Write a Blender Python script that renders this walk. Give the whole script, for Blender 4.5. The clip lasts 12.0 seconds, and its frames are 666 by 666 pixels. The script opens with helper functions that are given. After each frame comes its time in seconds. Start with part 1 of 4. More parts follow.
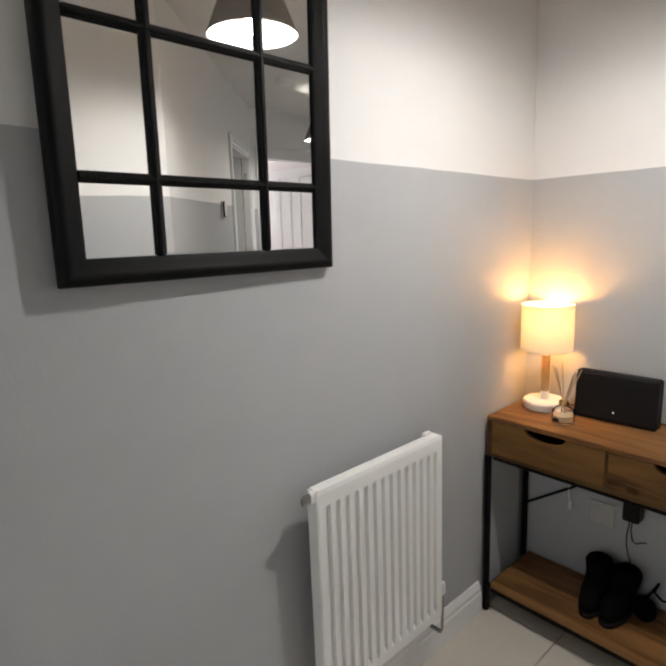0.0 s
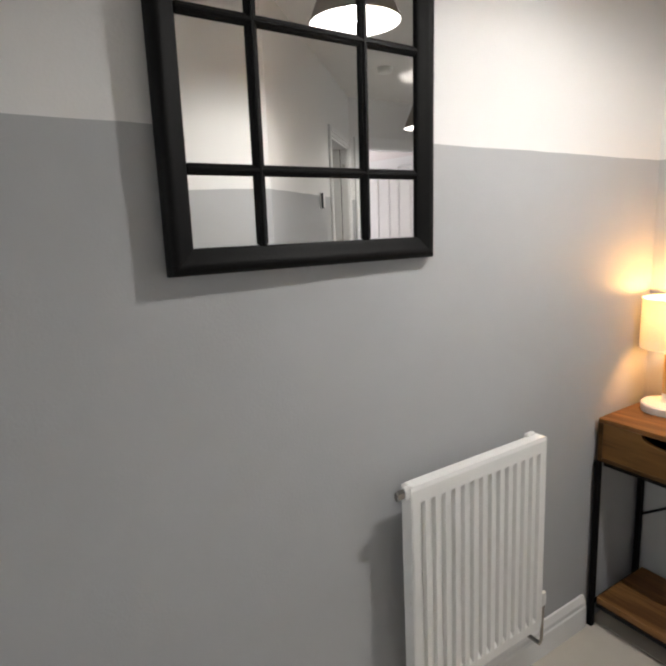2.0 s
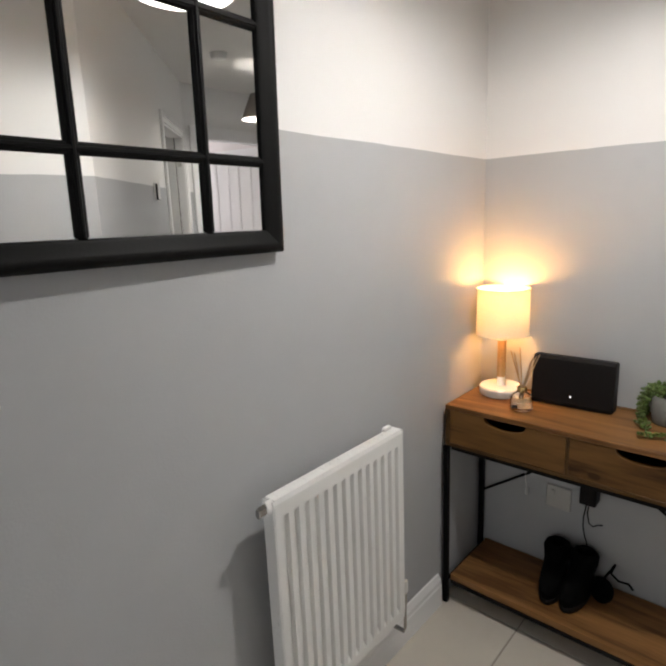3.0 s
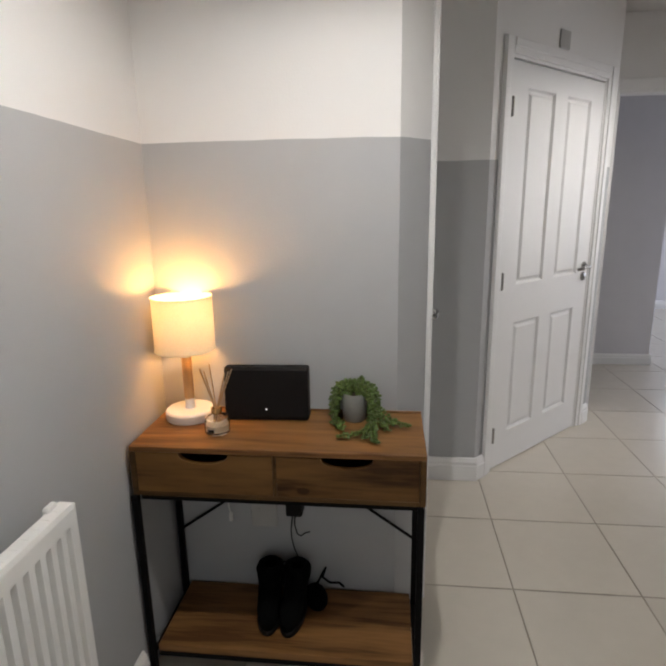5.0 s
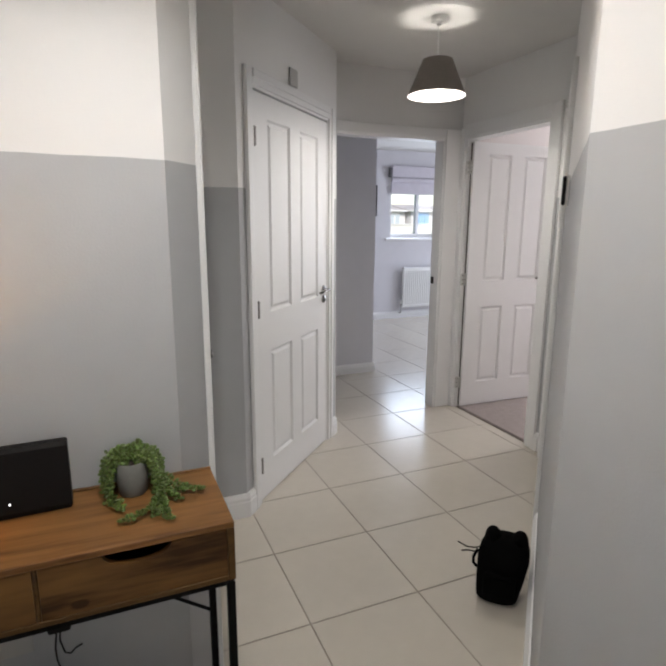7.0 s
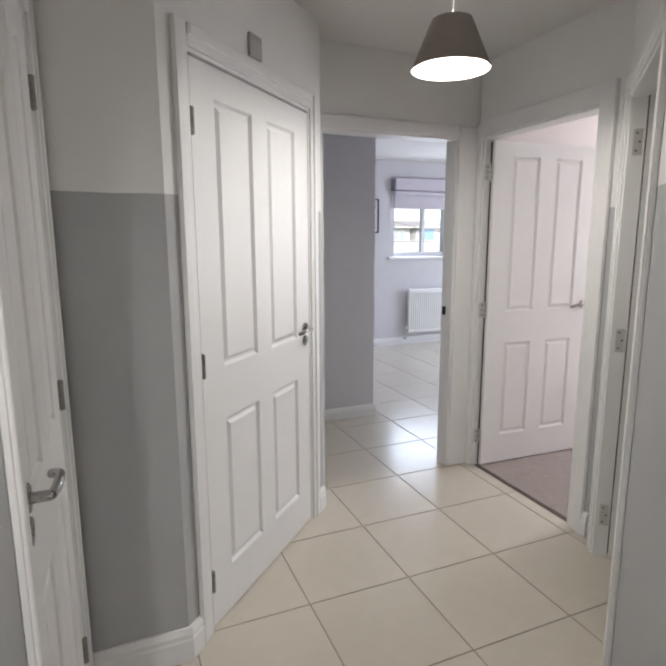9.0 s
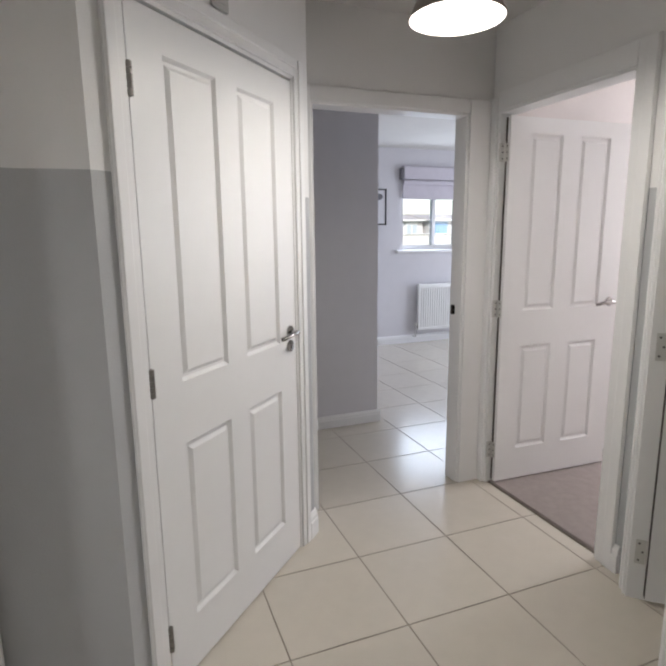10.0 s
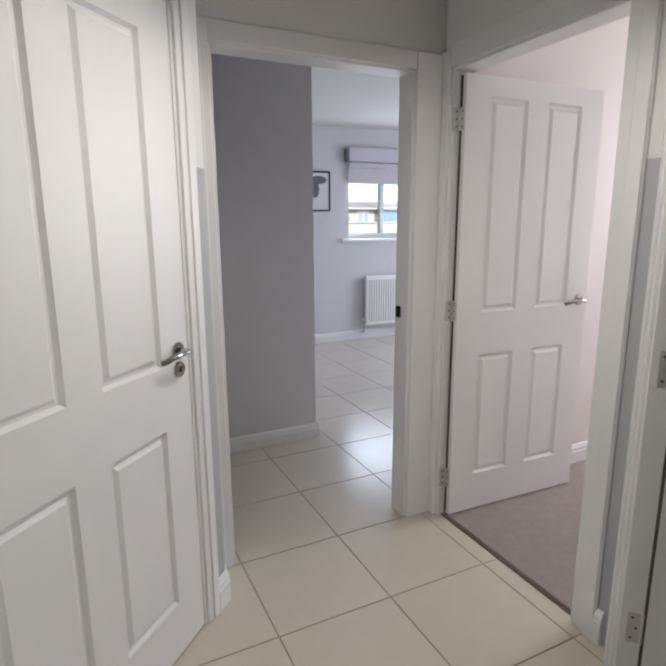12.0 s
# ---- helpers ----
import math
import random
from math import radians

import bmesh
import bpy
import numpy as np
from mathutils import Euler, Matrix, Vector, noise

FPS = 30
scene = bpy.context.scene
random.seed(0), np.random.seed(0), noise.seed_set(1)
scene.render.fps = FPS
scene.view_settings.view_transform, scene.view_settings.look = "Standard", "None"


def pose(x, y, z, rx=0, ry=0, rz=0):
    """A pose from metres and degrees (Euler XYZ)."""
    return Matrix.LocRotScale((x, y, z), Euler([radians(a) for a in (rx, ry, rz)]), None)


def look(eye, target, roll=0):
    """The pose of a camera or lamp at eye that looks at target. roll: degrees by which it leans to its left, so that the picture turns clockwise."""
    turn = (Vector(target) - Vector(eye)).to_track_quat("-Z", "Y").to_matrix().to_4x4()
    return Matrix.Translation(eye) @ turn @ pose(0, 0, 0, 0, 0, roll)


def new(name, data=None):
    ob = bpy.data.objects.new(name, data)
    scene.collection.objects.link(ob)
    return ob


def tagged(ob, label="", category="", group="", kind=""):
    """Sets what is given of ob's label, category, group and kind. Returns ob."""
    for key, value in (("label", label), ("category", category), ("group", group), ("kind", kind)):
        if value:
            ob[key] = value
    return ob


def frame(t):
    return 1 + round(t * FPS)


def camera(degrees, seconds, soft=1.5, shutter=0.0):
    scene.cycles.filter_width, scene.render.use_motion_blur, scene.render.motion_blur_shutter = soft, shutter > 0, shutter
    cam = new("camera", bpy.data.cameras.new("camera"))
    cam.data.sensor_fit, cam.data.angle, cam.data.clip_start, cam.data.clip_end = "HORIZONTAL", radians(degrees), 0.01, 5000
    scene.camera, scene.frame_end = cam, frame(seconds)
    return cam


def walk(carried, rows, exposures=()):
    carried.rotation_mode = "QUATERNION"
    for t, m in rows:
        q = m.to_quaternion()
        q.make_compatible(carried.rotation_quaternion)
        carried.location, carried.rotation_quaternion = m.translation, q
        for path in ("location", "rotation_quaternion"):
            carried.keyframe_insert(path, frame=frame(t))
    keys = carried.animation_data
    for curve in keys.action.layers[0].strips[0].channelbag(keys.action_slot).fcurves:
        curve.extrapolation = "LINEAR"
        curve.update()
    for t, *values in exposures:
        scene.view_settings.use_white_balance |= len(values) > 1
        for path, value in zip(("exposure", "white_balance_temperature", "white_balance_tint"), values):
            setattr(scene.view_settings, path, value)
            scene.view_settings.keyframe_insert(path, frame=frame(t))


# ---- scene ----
cam = camera(63.8, 12.0, soft=2.6)
PATH = [
    (0, (0.341, 0.596, 1.41), (1.647, 2.062, 1.027), -2.2),
    (0.5, (0.331, 0.597, 1.409), (1.426, 2.226, 1.023), -2.5),
    (1, (0.31, 0.591, 1.413), (1.257, 2.31, 1.031), -2.9),
    (1.5, (0.317, 0.601, 1.412), (1.239, 2.334, 1.028), -3.1),
    (2, (0.348, 0.618, 1.405), (1.37, 2.291, 1.007), -3.0),
    (2.5, (0.381, 0.635, 1.398), (1.605, 2.161, 0.98), -2.7),
    (3, (0.403, 0.704, 1.399), (1.853, 2.008, 0.957), -2.4),
    (3.2, (0.409, 0.735, 1.404), (1.94, 1.936, 0.946), -2.2),
    (4.8, (0.614, 0.862, 1.379), (2.532, 1.167, 0.902), -1.1),
    (5, (0.647, 0.867, 1.383), (2.579, 1.076, 0.907), -0.9),
    (5.5, (0.709, 0.91, 1.388), (2.653, 0.829, 0.922), -0.8),
    (6, (0.743, 0.968, 1.395), (2.636, 0.527, 0.922), -0.8),
    (6.5, (0.752, 1.002, 1.402), (2.577, 0.322, 0.946), -0.2),
    (7, (0.82, 0.993, 1.411), (2.62, 0.223, 1.004), 0.3),
    (7.2, (0.877, 0.969, 1.408), (2.679, 0.192, 1.021), 0.4),
    (8.8, (1.448, 0.649, 1.439), (3.255, -0.13, 1.082), -0.2),
    (9, (1.485, 0.598, 1.421), (3.305, -0.156, 1.074), -0.2),
    (9.5, (1.643, 0.474, 1.413), (3.471, -0.256, 1.058), -0.6),
    (10, (1.765, 0.376, 1.402), (3.599, -0.33, 1.035), -0.6),
    (10.5, (1.886, 0.332, 1.404), (3.708, -0.401, 1.028), -0.5),
    (11, (2.01, 0.279, 1.404), (3.796, -0.534, 1.019), -0.2),
    (11.5, (2.108, 0.181, 1.396), (3.861, -0.694, 0.995), -0.2),
    (12, (2.221, 0.034, 1.387), (3.981, -0.825, 0.977), -0.3),
]
walk(cam, [(t, look(eye, target, roll)) for t, eye, target, roll in PATH], [(0, 1.10), (1.2, 1.25), (3, 1.08), (5.5, 0.84), (6.5, 0.88), (7.2, 1.0), (9, 1.14), (10.5, 0.98), (12, 0.88)])

# ---- world and lights ----
world = bpy.data.worlds.new("sky")
scene.world = world
world.use_nodes = True
wn = world.node_tree.nodes
sky = wn.new("ShaderNodeTexSky")
sky.sky_type, sky.sun_disc = "NISHITA", False
sky.sun_elevation, sky.sun_rotation = radians(35), radians(-65)
wn["Background"].inputs["Strength"].default_value = 0.12
world.node_tree.links.new(sky.outputs[0], wn["Background"].inputs["Color"])

CEIL, STRIPE = 2.40, 1.553


def lamp(name, kind, place, energy, colour, size=0.05):
    data = bpy.data.lights.new(name, kind)
    data.energy, data.color = energy, colour
    if kind == "SUN":
        data.angle = size
    elif kind == "AREA":
        data.shape = "RECTANGLE"
        data.size, data.size_y = size
    else:
        data.shadow_soft_size = size
    ob = new(name, data)
    ob.matrix_world = place
    return ob


lamp("sun", "SUN", look((-12, 9, 15), (7, 0, 0)), 2.6, (1.0, 0.95, 0.88), radians(0.5))
PENDANT_1, PENDANT_2 = (1.495, 0.915), (3.275, -0.618)
# each bulb shines all round, and more strongly downwards from its frosted dome
for place, energy, dome, colour in ((pose(*PENDANT_1, 2.075), 3.5, 15.5, (1.0, 0.975, 0.945)), (pose(*PENDANT_2, 2.064), 3.3, 10.0, (1.0, 0.955, 0.89))):
    lamp("pendant_bulb_light", "POINT", place, energy, colour, 0.03)
    down = lamp("pendant_dome_light", "SPOT", place, dome, colour, 0.03)
    down.data.spot_size, down.data.spot_blend = radians(172), 1.0
lamp("table_lamp_light", "POINT", pose(2.112, 1.463, 1.090), 1.9, (1.0, 0.50, 0.155), 0.03)
# only the far window is visible; the other three lamps fill through added openings
lamp("lobby_fill", "AREA", look((-2.54, 0.92, 1.45), (2, 0.92, 1.3)), 3.0, (0.93, 0.96, 1.0), (0.7, 1.0))
lamp("window_daylight", "AREA", look((7.70, -3.30, 1.55), (5.0, -2.6, 0.9)), 7, (0.74, 0.84, 1.0), (0.8, 0.6))
# added fill that brightens the far room from an unseen side
lamp("far_room_fill", "AREA", look((6.2, -4.93, 1.25), (6.2, 0, 1.0)), 21, (0.80, 0.85, 1.0), (1.7, 2.0))
# added fill for the bedroom, with no visible source
lamp("bedroom_fill", "AREA", look((3.75, -3.93, 1.55), (3.75, 0, 1.1)), 16, (0.95, 0.95, 1.0), (0.7, 1.1))


# ---- materials ----
def mat(name, colour, rough=0.6, metal=0.0, grain=0.0, scale=40.0, bump=0.0, bump_scale=200.0, spec=0.5, vary=0.0):
    m = bpy.data.materials.new(name)
    m.use_nodes = True
    nt = m.node_tree
    b = nt.nodes["Principled BSDF"]
    b.inputs["Base Color"].default_value = (*colour, 1)
    b.inputs["Roughness"].default_value = rough
    b.inputs["Metallic"].default_value = metal
    b.inputs["Specular IOR Level"].default_value = spec
    geo = nt.nodes.new("ShaderNodeTexCoord")
    if grain:
        n1 = nt.nodes.new("ShaderNodeTexNoise")
        n1.inputs["Scale"].default_value, n1.inputs["Detail"].default_value = scale, 6
        n2 = nt.nodes.new("ShaderNodeTexNoise")
        n2.inputs["Scale"].default_value, n2.inputs["Detail"].default_value = scale * 0.08, 3
        nt.links.new(geo.outputs["Object"], n1.inputs["Vector"])
        nt.links.new(geo.outputs["Object"], n2.inputs["Vector"])
        add = nt.nodes.new("ShaderNodeMath")
        nt.links.new(n1.outputs["Fac"], add.inputs[0])
        nt.links.new(n2.outputs["Fac"], add.inputs[1])
        last = add
        if vary:
            info = nt.nodes.new("ShaderNodeObjectInfo")
            k = nt.nodes.new("ShaderNodeMath")
            k.operation = "MULTIPLY_ADD"
            k.inputs[1].default_value = vary
            nt.links.new(info.outputs["Random"], k.inputs[0])
            nt.links.new(add.outputs[0], k.inputs[2])
            last = k
        ramp = nt.nodes.new("ShaderNodeMapRange")
        ramp.inputs["From Min"].default_value, ramp.inputs["From Max"].default_value = 0.6, 1.4 + vary
        ramp.inputs["To Min"].default_value, ramp.inputs["To Max"].default_value = 1 - grain, 1 + grain
        nt.links.new(last.outputs[0], ramp.inputs["Value"])
        mul = nt.nodes.new("ShaderNodeVectorMath")
        mul.operation = "SCALE"
        mul.inputs[0].default_value = colour
        nt.links.new(ramp.outputs[0], mul.inputs["Scale"])
        nt.links.new(mul.outputs[0], b.inputs["Base Color"])
        rr = nt.nodes.new("ShaderNodeMapRange")
        rr.inputs["To Min"].default_value, rr.inputs["To Max"].default_value = max(rough - 0.07, 0.02), min(rough + 0.07, 1)
        nt.links.new(n1.outputs["Fac"], rr.inputs["Value"])
        nt.links.new(rr.outputs[0], b.inputs["Roughness"])
    if bump:
        n3 = nt.nodes.new("ShaderNodeTexNoise")
        n3.inputs["Scale"].default_value, n3.inputs["Detail"].default_value = bump_scale, 4
        nt.links.new(geo.outputs["Object"], n3.inputs["Vector"])
        bp = nt.nodes.new("ShaderNodeBump")
        bp.inputs["Strength"].default_value, bp.inputs["Distance"].default_value = bump, 0.002
        nt.links.new(n3.outputs["Fac"], bp.inputs["Height"])
        nt.links.new(bp.outputs[0], b.inputs["Normal"])
    return m


def two_tone(name, low, high, rise=0.0):
    """Matt emulsion in two colours that meet in a hand-cut line."""
    m = mat(name, low, 0.62, grain=0.03, scale=9, bump=0.25, bump_scale=160, spec=0.3)
    nt = m.node_tree
    b = nt.nodes["Principled BSDF"]
    geo = nt.nodes.new("ShaderNodeNewGeometry")
    sep = nt.nodes.new("ShaderNodeSeparateXYZ")
    nt.links.new(geo.outputs["Position"], sep.inputs[0])
    wob = nt.nodes.new("ShaderNodeTexNoise")
    wob.inputs["Scale"].default_value = 6
    nt.links.new(geo.outputs["Position"], wob.inputs["Vector"])
    k = nt.nodes.new("ShaderNodeMath")
    k.operation = "MULTIPLY_ADD"
    k.inputs[1].default_value = 0.008
    nt.links.new(wob.outputs["Fac"], k.inputs[0])
    lean = nt.nodes.new("ShaderNodeMath")
    lean.operation = "MULTIPLY_ADD"
    lean.inputs[1].default_value = rise
    nt.links.new(sep.outputs["X"], lean.inputs[0])
    nt.links.new(sep.outputs["Z"], lean.inputs[2])
    nt.links.new(lean.outputs[0], k.inputs[2])
    cut = nt.nodes.new("ShaderNodeMath")
    cut.operation = "GREATER_THAN"
    cut.inputs[1].default_value = STRIPE + 0.004 + rise * 2.19
    nt.links.new(k.outputs[0], cut.inputs[0])
    mix = nt.nodes.new("ShaderNodeMix")
    mix.data_type = "RGBA"
    old = b.inputs["Base Color"].links[0].from_socket
    nt.links.new(cut.outputs[0], mix.inputs["Factor"])
    nt.links.new(old, mix.inputs["A"])
    mix.inputs["B"].default_value = (*high, 1)
    nt.links.new(mix.outputs["Result"], b.inputs["Base Color"])
    return m


def wood(name, light, dark, axis, stretch=14.0, rough=0.45, seed=0.0, knot=None):
    m = mat(name, light, rough, bump=0.15, bump_scale=300, spec=0.2)
    nt = m.node_tree
    b = nt.nodes["Principled BSDF"]
    co = nt.nodes.new("ShaderNodeTexCoord")
    mp = nt.nodes.new("ShaderNodeMapping")
    s = [stretch] * 3
    s[axis] = 1.1
    mp.inputs["Scale"].default_value, mp.inputs["Location"].default_value = s, (seed, seed * 1.7, seed * 0.6)
    nt.links.new(co.outputs["Object"], mp.inputs["Vector"])
    n = nt.nodes.new("ShaderNodeTexNoise")
    n.inputs["Scale"].default_value, n.inputs["Detail"].default_value, n.inputs["Distortion"].default_value = 1.6, 8, 0.6
    nt.links.new(mp.outputs[0], n.inputs["Vector"])
    fine = nt.nodes.new("ShaderNodeTexNoise")
    fine.inputs["Scale"].default_value, fine.inputs["Detail"].default_value = 9, 5
    nt.links.new(mp.outputs[0], fine.inputs["Vector"])
    add = nt.nodes.new("ShaderNodeMath")
    add.operation = "MULTIPLY_ADD"
    add.inputs[1].default_value = 0.3
    nt.links.new(fine.outputs["Fac"], add.inputs[0])
    nt.links.new(n.outputs["Fac"], add.inputs[2])
    r = nt.nodes.new("ShaderNodeValToRGB")
    e = r.color_ramp.elements
    e[0].position, e[0].color = 0.52, (*dark, 1)
    e[1].position, e[1].color = 0.80, (*light, 1)
    mid = e.new(0.64)
    mid.color = tuple(0.45 * a + 0.55 * c for a, c in zip(dark, light)) + (1,)
    last = add.outputs[0]
    if knot is not None:
        # a dark knot that the grain bends round
        off = nt.nodes.new("ShaderNodeVectorMath")
        off.operation = "SUBTRACT"
        off.inputs[1].default_value = knot
        nt.links.new(co.outputs["Object"], off.inputs[0])
        squeeze = nt.nodes.new("ShaderNodeVectorMath")
        squeeze.operation = "MULTIPLY"
        squeeze.inputs[1].default_value = (0.0, 0.6, 1.0)
        nt.links.new(off.outputs[0], squeeze.inputs[0])
        far = nt.nodes.new("ShaderNodeVectorMath")
        far.operation = "LENGTH"
        nt.links.new(squeeze.outputs[0], far.inputs[0])
        near = nt.nodes.new("ShaderNodeMapRange")
        near.interpolation_type = "SMOOTHSTEP"
        near.inputs["From Min"].default_value, near.inputs["From Max"].default_value = 0.002, 0.013
        near.inputs["To Min"].default_value, near.inputs["To Max"].default_value = -0.28, 0.0
        nt.links.new(far.outputs["Value"], near.inputs["Value"])
        dip = nt.nodes.new("ShaderNodeMath")
        nt.links.new(last, dip.inputs[0])
        nt.links.new(near.outputs[0], dip.inputs[1])
        last = dip.outputs[0]
    nt.links.new(last, r.inputs["Fac"])
    nt.links.new(r.outputs["Color"], b.inputs["Base Color"])
    return m


GREY_WHITE = two_tone("grey_and_white_wall_paint", (0.445, 0.45, 0.46), (0.795, 0.786, 0.776))
GREY_WHITE_UNEVEN = two_tone("grey_and_white_wall_paint_sloping_line", (0.445, 0.45, 0.46), (0.795, 0.786, 0.776), 0.020)
LILAC = mat("pale_lilac_wall_paint", (0.68, 0.665, 0.69), 0.65, grain=0.03, scale=8, bump=0.2, bump_scale=160, spec=0.3)
PINK = mat("pale_pink_wall_paint", (0.74, 0.69, 0.675), 0.65, grain=0.03, scale=8, bump=0.2, bump_scale=160, spec=0.3)
CEILING = mat("white_ceiling_paint", (0.70, 0.685, 0.66), 0.8, grain=0.03, scale=6, bump=0.3, bump_scale=90, spec=0.2)
GLOSS = mat("white_satin_wood_paint", (0.82, 0.815, 0.81), 0.4, grain=0.008, scale=30, bump=0.03, bump_scale=120)
DOORPAINT = mat("white_door_paint", (0.81, 0.805, 0.80), 0.42, grain=0.012, scale=25, bump=0.06, bump_scale=300)
TILE = mat("cream_porcelain_tile", (0.60, 0.55, 0.475), 0.21, grain=0.05, scale=14, bump=0.02, bump_scale=60, vary=0.25)
GROUT = mat("grey_brown_grout", (0.34, 0.295, 0.24), 0.85, grain=0.2, scale=60)
CARPET = mat("taupe_carpet", (0.33, 0.285, 0.272), 0.95, grain=0.12, scale=300, bump=0.9, bump_scale=700, spec=0.1)
RADIATOR = mat("white_radiator_enamel", (0.84, 0.835, 0.815), 0.3, grain=0.015, scale=20)
BLACK_FRAME = mat("black_painted_frame", (0.006, 0.006, 0.006), 0.5, grain=0.2, scale=50, bump=0.1, spec=0.12)
BLACK_METAL = mat("black_powder_coated_steel", (0.006, 0.0055, 0.0055), 0.6, grain=0.2, scale=80, bump=0.08, bump_scale=900, spec=0.08)
CHROME = mat("polished_chrome", (0.40, 0.39, 0.38), 0.10, 1.0, grain=0.03, scale=40)
STEEL = mat("brushed_steel", (0.55, 0.54, 0.52), 0.34, 1.0, grain=0.06, scale=90)
NICKEL = mat("satin_nickel", (0.62, 0.61, 0.59), 0.42, 0.5, grain=0.03, scale=60)
GREY_PLASTIC = mat("aged_grey_plastic", (0.47, 0.46, 0.44), 0.5, grain=0.04, scale=50)
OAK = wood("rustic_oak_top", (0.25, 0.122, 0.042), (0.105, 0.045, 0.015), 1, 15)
# side, rail and inner boards are darker than the top and shelf
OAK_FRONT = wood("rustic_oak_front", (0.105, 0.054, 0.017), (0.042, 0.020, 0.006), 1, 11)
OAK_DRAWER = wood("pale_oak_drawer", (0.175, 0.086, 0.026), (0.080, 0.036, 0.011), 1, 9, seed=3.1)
OAK_KNOTTY = wood("knotty_oak_drawer", (0.165, 0.080, 0.024), (0.040, 0.017, 0.005), 1, 10, seed=7.7, knot=(-0.139, -0.075, 0.643))
BEECH = wood("pale_beech", (0.62, 0.40, 0.20), (0.48, 0.28, 0.12), 2, 20)
PLASTIC_BLACK = mat("matt_black_plastic", (0.010, 0.0085, 0.008), 0.5, grain=0.15, scale=120, bump=0.05, bump_scale=900, spec=0.14)
PLASTIC_WHITE = mat("white_plastic", (0.78, 0.775, 0.75), 0.35, grain=0.02, scale=40)
CERAMIC_WHITE = mat("white_lamp_base", (0.80, 0.77, 0.72), 0.4, grain=0.03, scale=40)
CONCRETE = mat("grey_concrete_pot", (0.21, 0.21, 0.195), 0.75, grain=0.12, scale=70, bump=0.3, bump_scale=160)
LEAF = mat("green_succulent_leaf", (0.085, 0.135, 0.026), 0.45, grain=0.4, scale=60)


def vary_by_leaf(m):
    """Leaves differ from light yellow-green to dark green."""
    nt = m.node_tree
    b = nt.nodes["Principled BSDF"]
    geo = nt.nodes.new("ShaderNodeNewGeometry")
    hue = nt.nodes.new("ShaderNodeHueSaturation")
    for name, low, high in (("Value", 0.5, 1.5), ("Hue", 0.475, 0.515)):
        r = nt.nodes.new("ShaderNodeMapRange")
        r.inputs["To Min"].default_value, r.inputs["To Max"].default_value = low, high
        nt.links.new(geo.outputs["Random Per Island"], r.inputs["Value"])
        nt.links.new(r.outputs[0], hue.inputs[name])
    nt.links.new(b.inputs["Base Color"].links[0].from_socket, hue.inputs["Color"])
    nt.links.new(hue.outputs[0], b.inputs["Base Color"])


vary_by_leaf(LEAF)
SOIL = mat("dark_potting_soil", (0.03, 0.022, 0.015), 0.95, grain=0.4, scale=200, bump=0.8)
FABRIC_BLACK = mat("black_fabric", (0.0035, 0.0035, 0.0035), 0.95, grain=0.35, scale=150, bump=0.4, bump_scale=600, spec=0.05)
REED = mat("pale_reed", (0.45, 0.33, 0.20), 0.8, grain=0.15, scale=120)
BRASS = mat("brass_collar", (0.58, 0.40, 0.17), 0.25, 1.0, grain=0.05, scale=50)
SHADE_OUT = mat("taupe_pendant_fabric", (0.28, 0.25, 0.225), 0.85, grain=0.12, scale=160, bump=0.4, bump_scale=500, spec=0.2)
SHADE_IN = mat("white_shade_lining", (0.60, 0.585, 0.56), 0.7, grain=0.02, scale=40)
BLIND = mat("lilac_roman_blind", (0.62, 0.585, 0.64), 0.9, grain=0.06, scale=120, bump=0.3, bump_scale=500, spec=0.2)
PVC = mat("white_upvc", (0.82, 0.82, 0.82), 0.3, grain=0.01, scale=20)
PAPER = mat("white_print_paper", (0.72, 0.71, 0.74), 0.8, grain=0.05, scale=30)
INK = mat("grey_print_ink", (0.16, 0.155, 0.17), 0.8, grain=0.3, scale=30)
RENDER = mat("pale_house_render", (0.58, 0.57, 0.56), 0.9, grain=0.08, scale=4)
ROOFING = mat("grey_brown_roof_tile", (0.40, 0.37, 0.36), 0.85, grain=0.2, scale=6)
FACADE = mat("weathered_grey_render", (0.58, 0.57, 0.58), 0.9, grain=0.12, scale=3)
BLUE_DOOR = mat("blue_painted_metal_door", (0.16, 0.32, 0.55), 0.5, grain=0.06, scale=6)
GRASS = mat("lawn_grass", (0.07, 0.11, 0.04), 0.95, grain=0.35, scale=12)
# the sky's reflection is put into the colour of these panes
PANE_SKY = mat("pane_with_painted_sky", (0.42, 0.48, 0.54), 0.1)

MIRROR = mat("mirror_glass", (0.90, 0.91, 0.90), 0.0, 1.0)


def glass(name, tint):
    m = mat(name, tint, 0.02)
    b = m.node_tree.nodes["Principled BSDF"]
    b.inputs["Transmission Weight"].default_value = 1.0
    b.inputs["IOR"].default_value = 1.45
    return m


GLASS = glass("clear_glass", (1, 1, 1))
OIL = glass("amber_diffuser_oil", (0.98, 0.93, 0.82))
OIL.node_tree.nodes["Principled BSDF"].inputs["Transmission Weight"].default_value = 0.55
OIL.node_tree.nodes["Principled BSDF"].inputs["IOR"].default_value = 1.33


def glow(name, colour, strength):
    m = mat(name, (0.9, 0.88, 0.84), 0.5)
    b = m.node_tree.nodes["Principled BSDF"]
    b.inputs["Emission Color"].default_value = (*colour, 1)
    b.inputs["Emission Strength"].default_value = strength
    return m


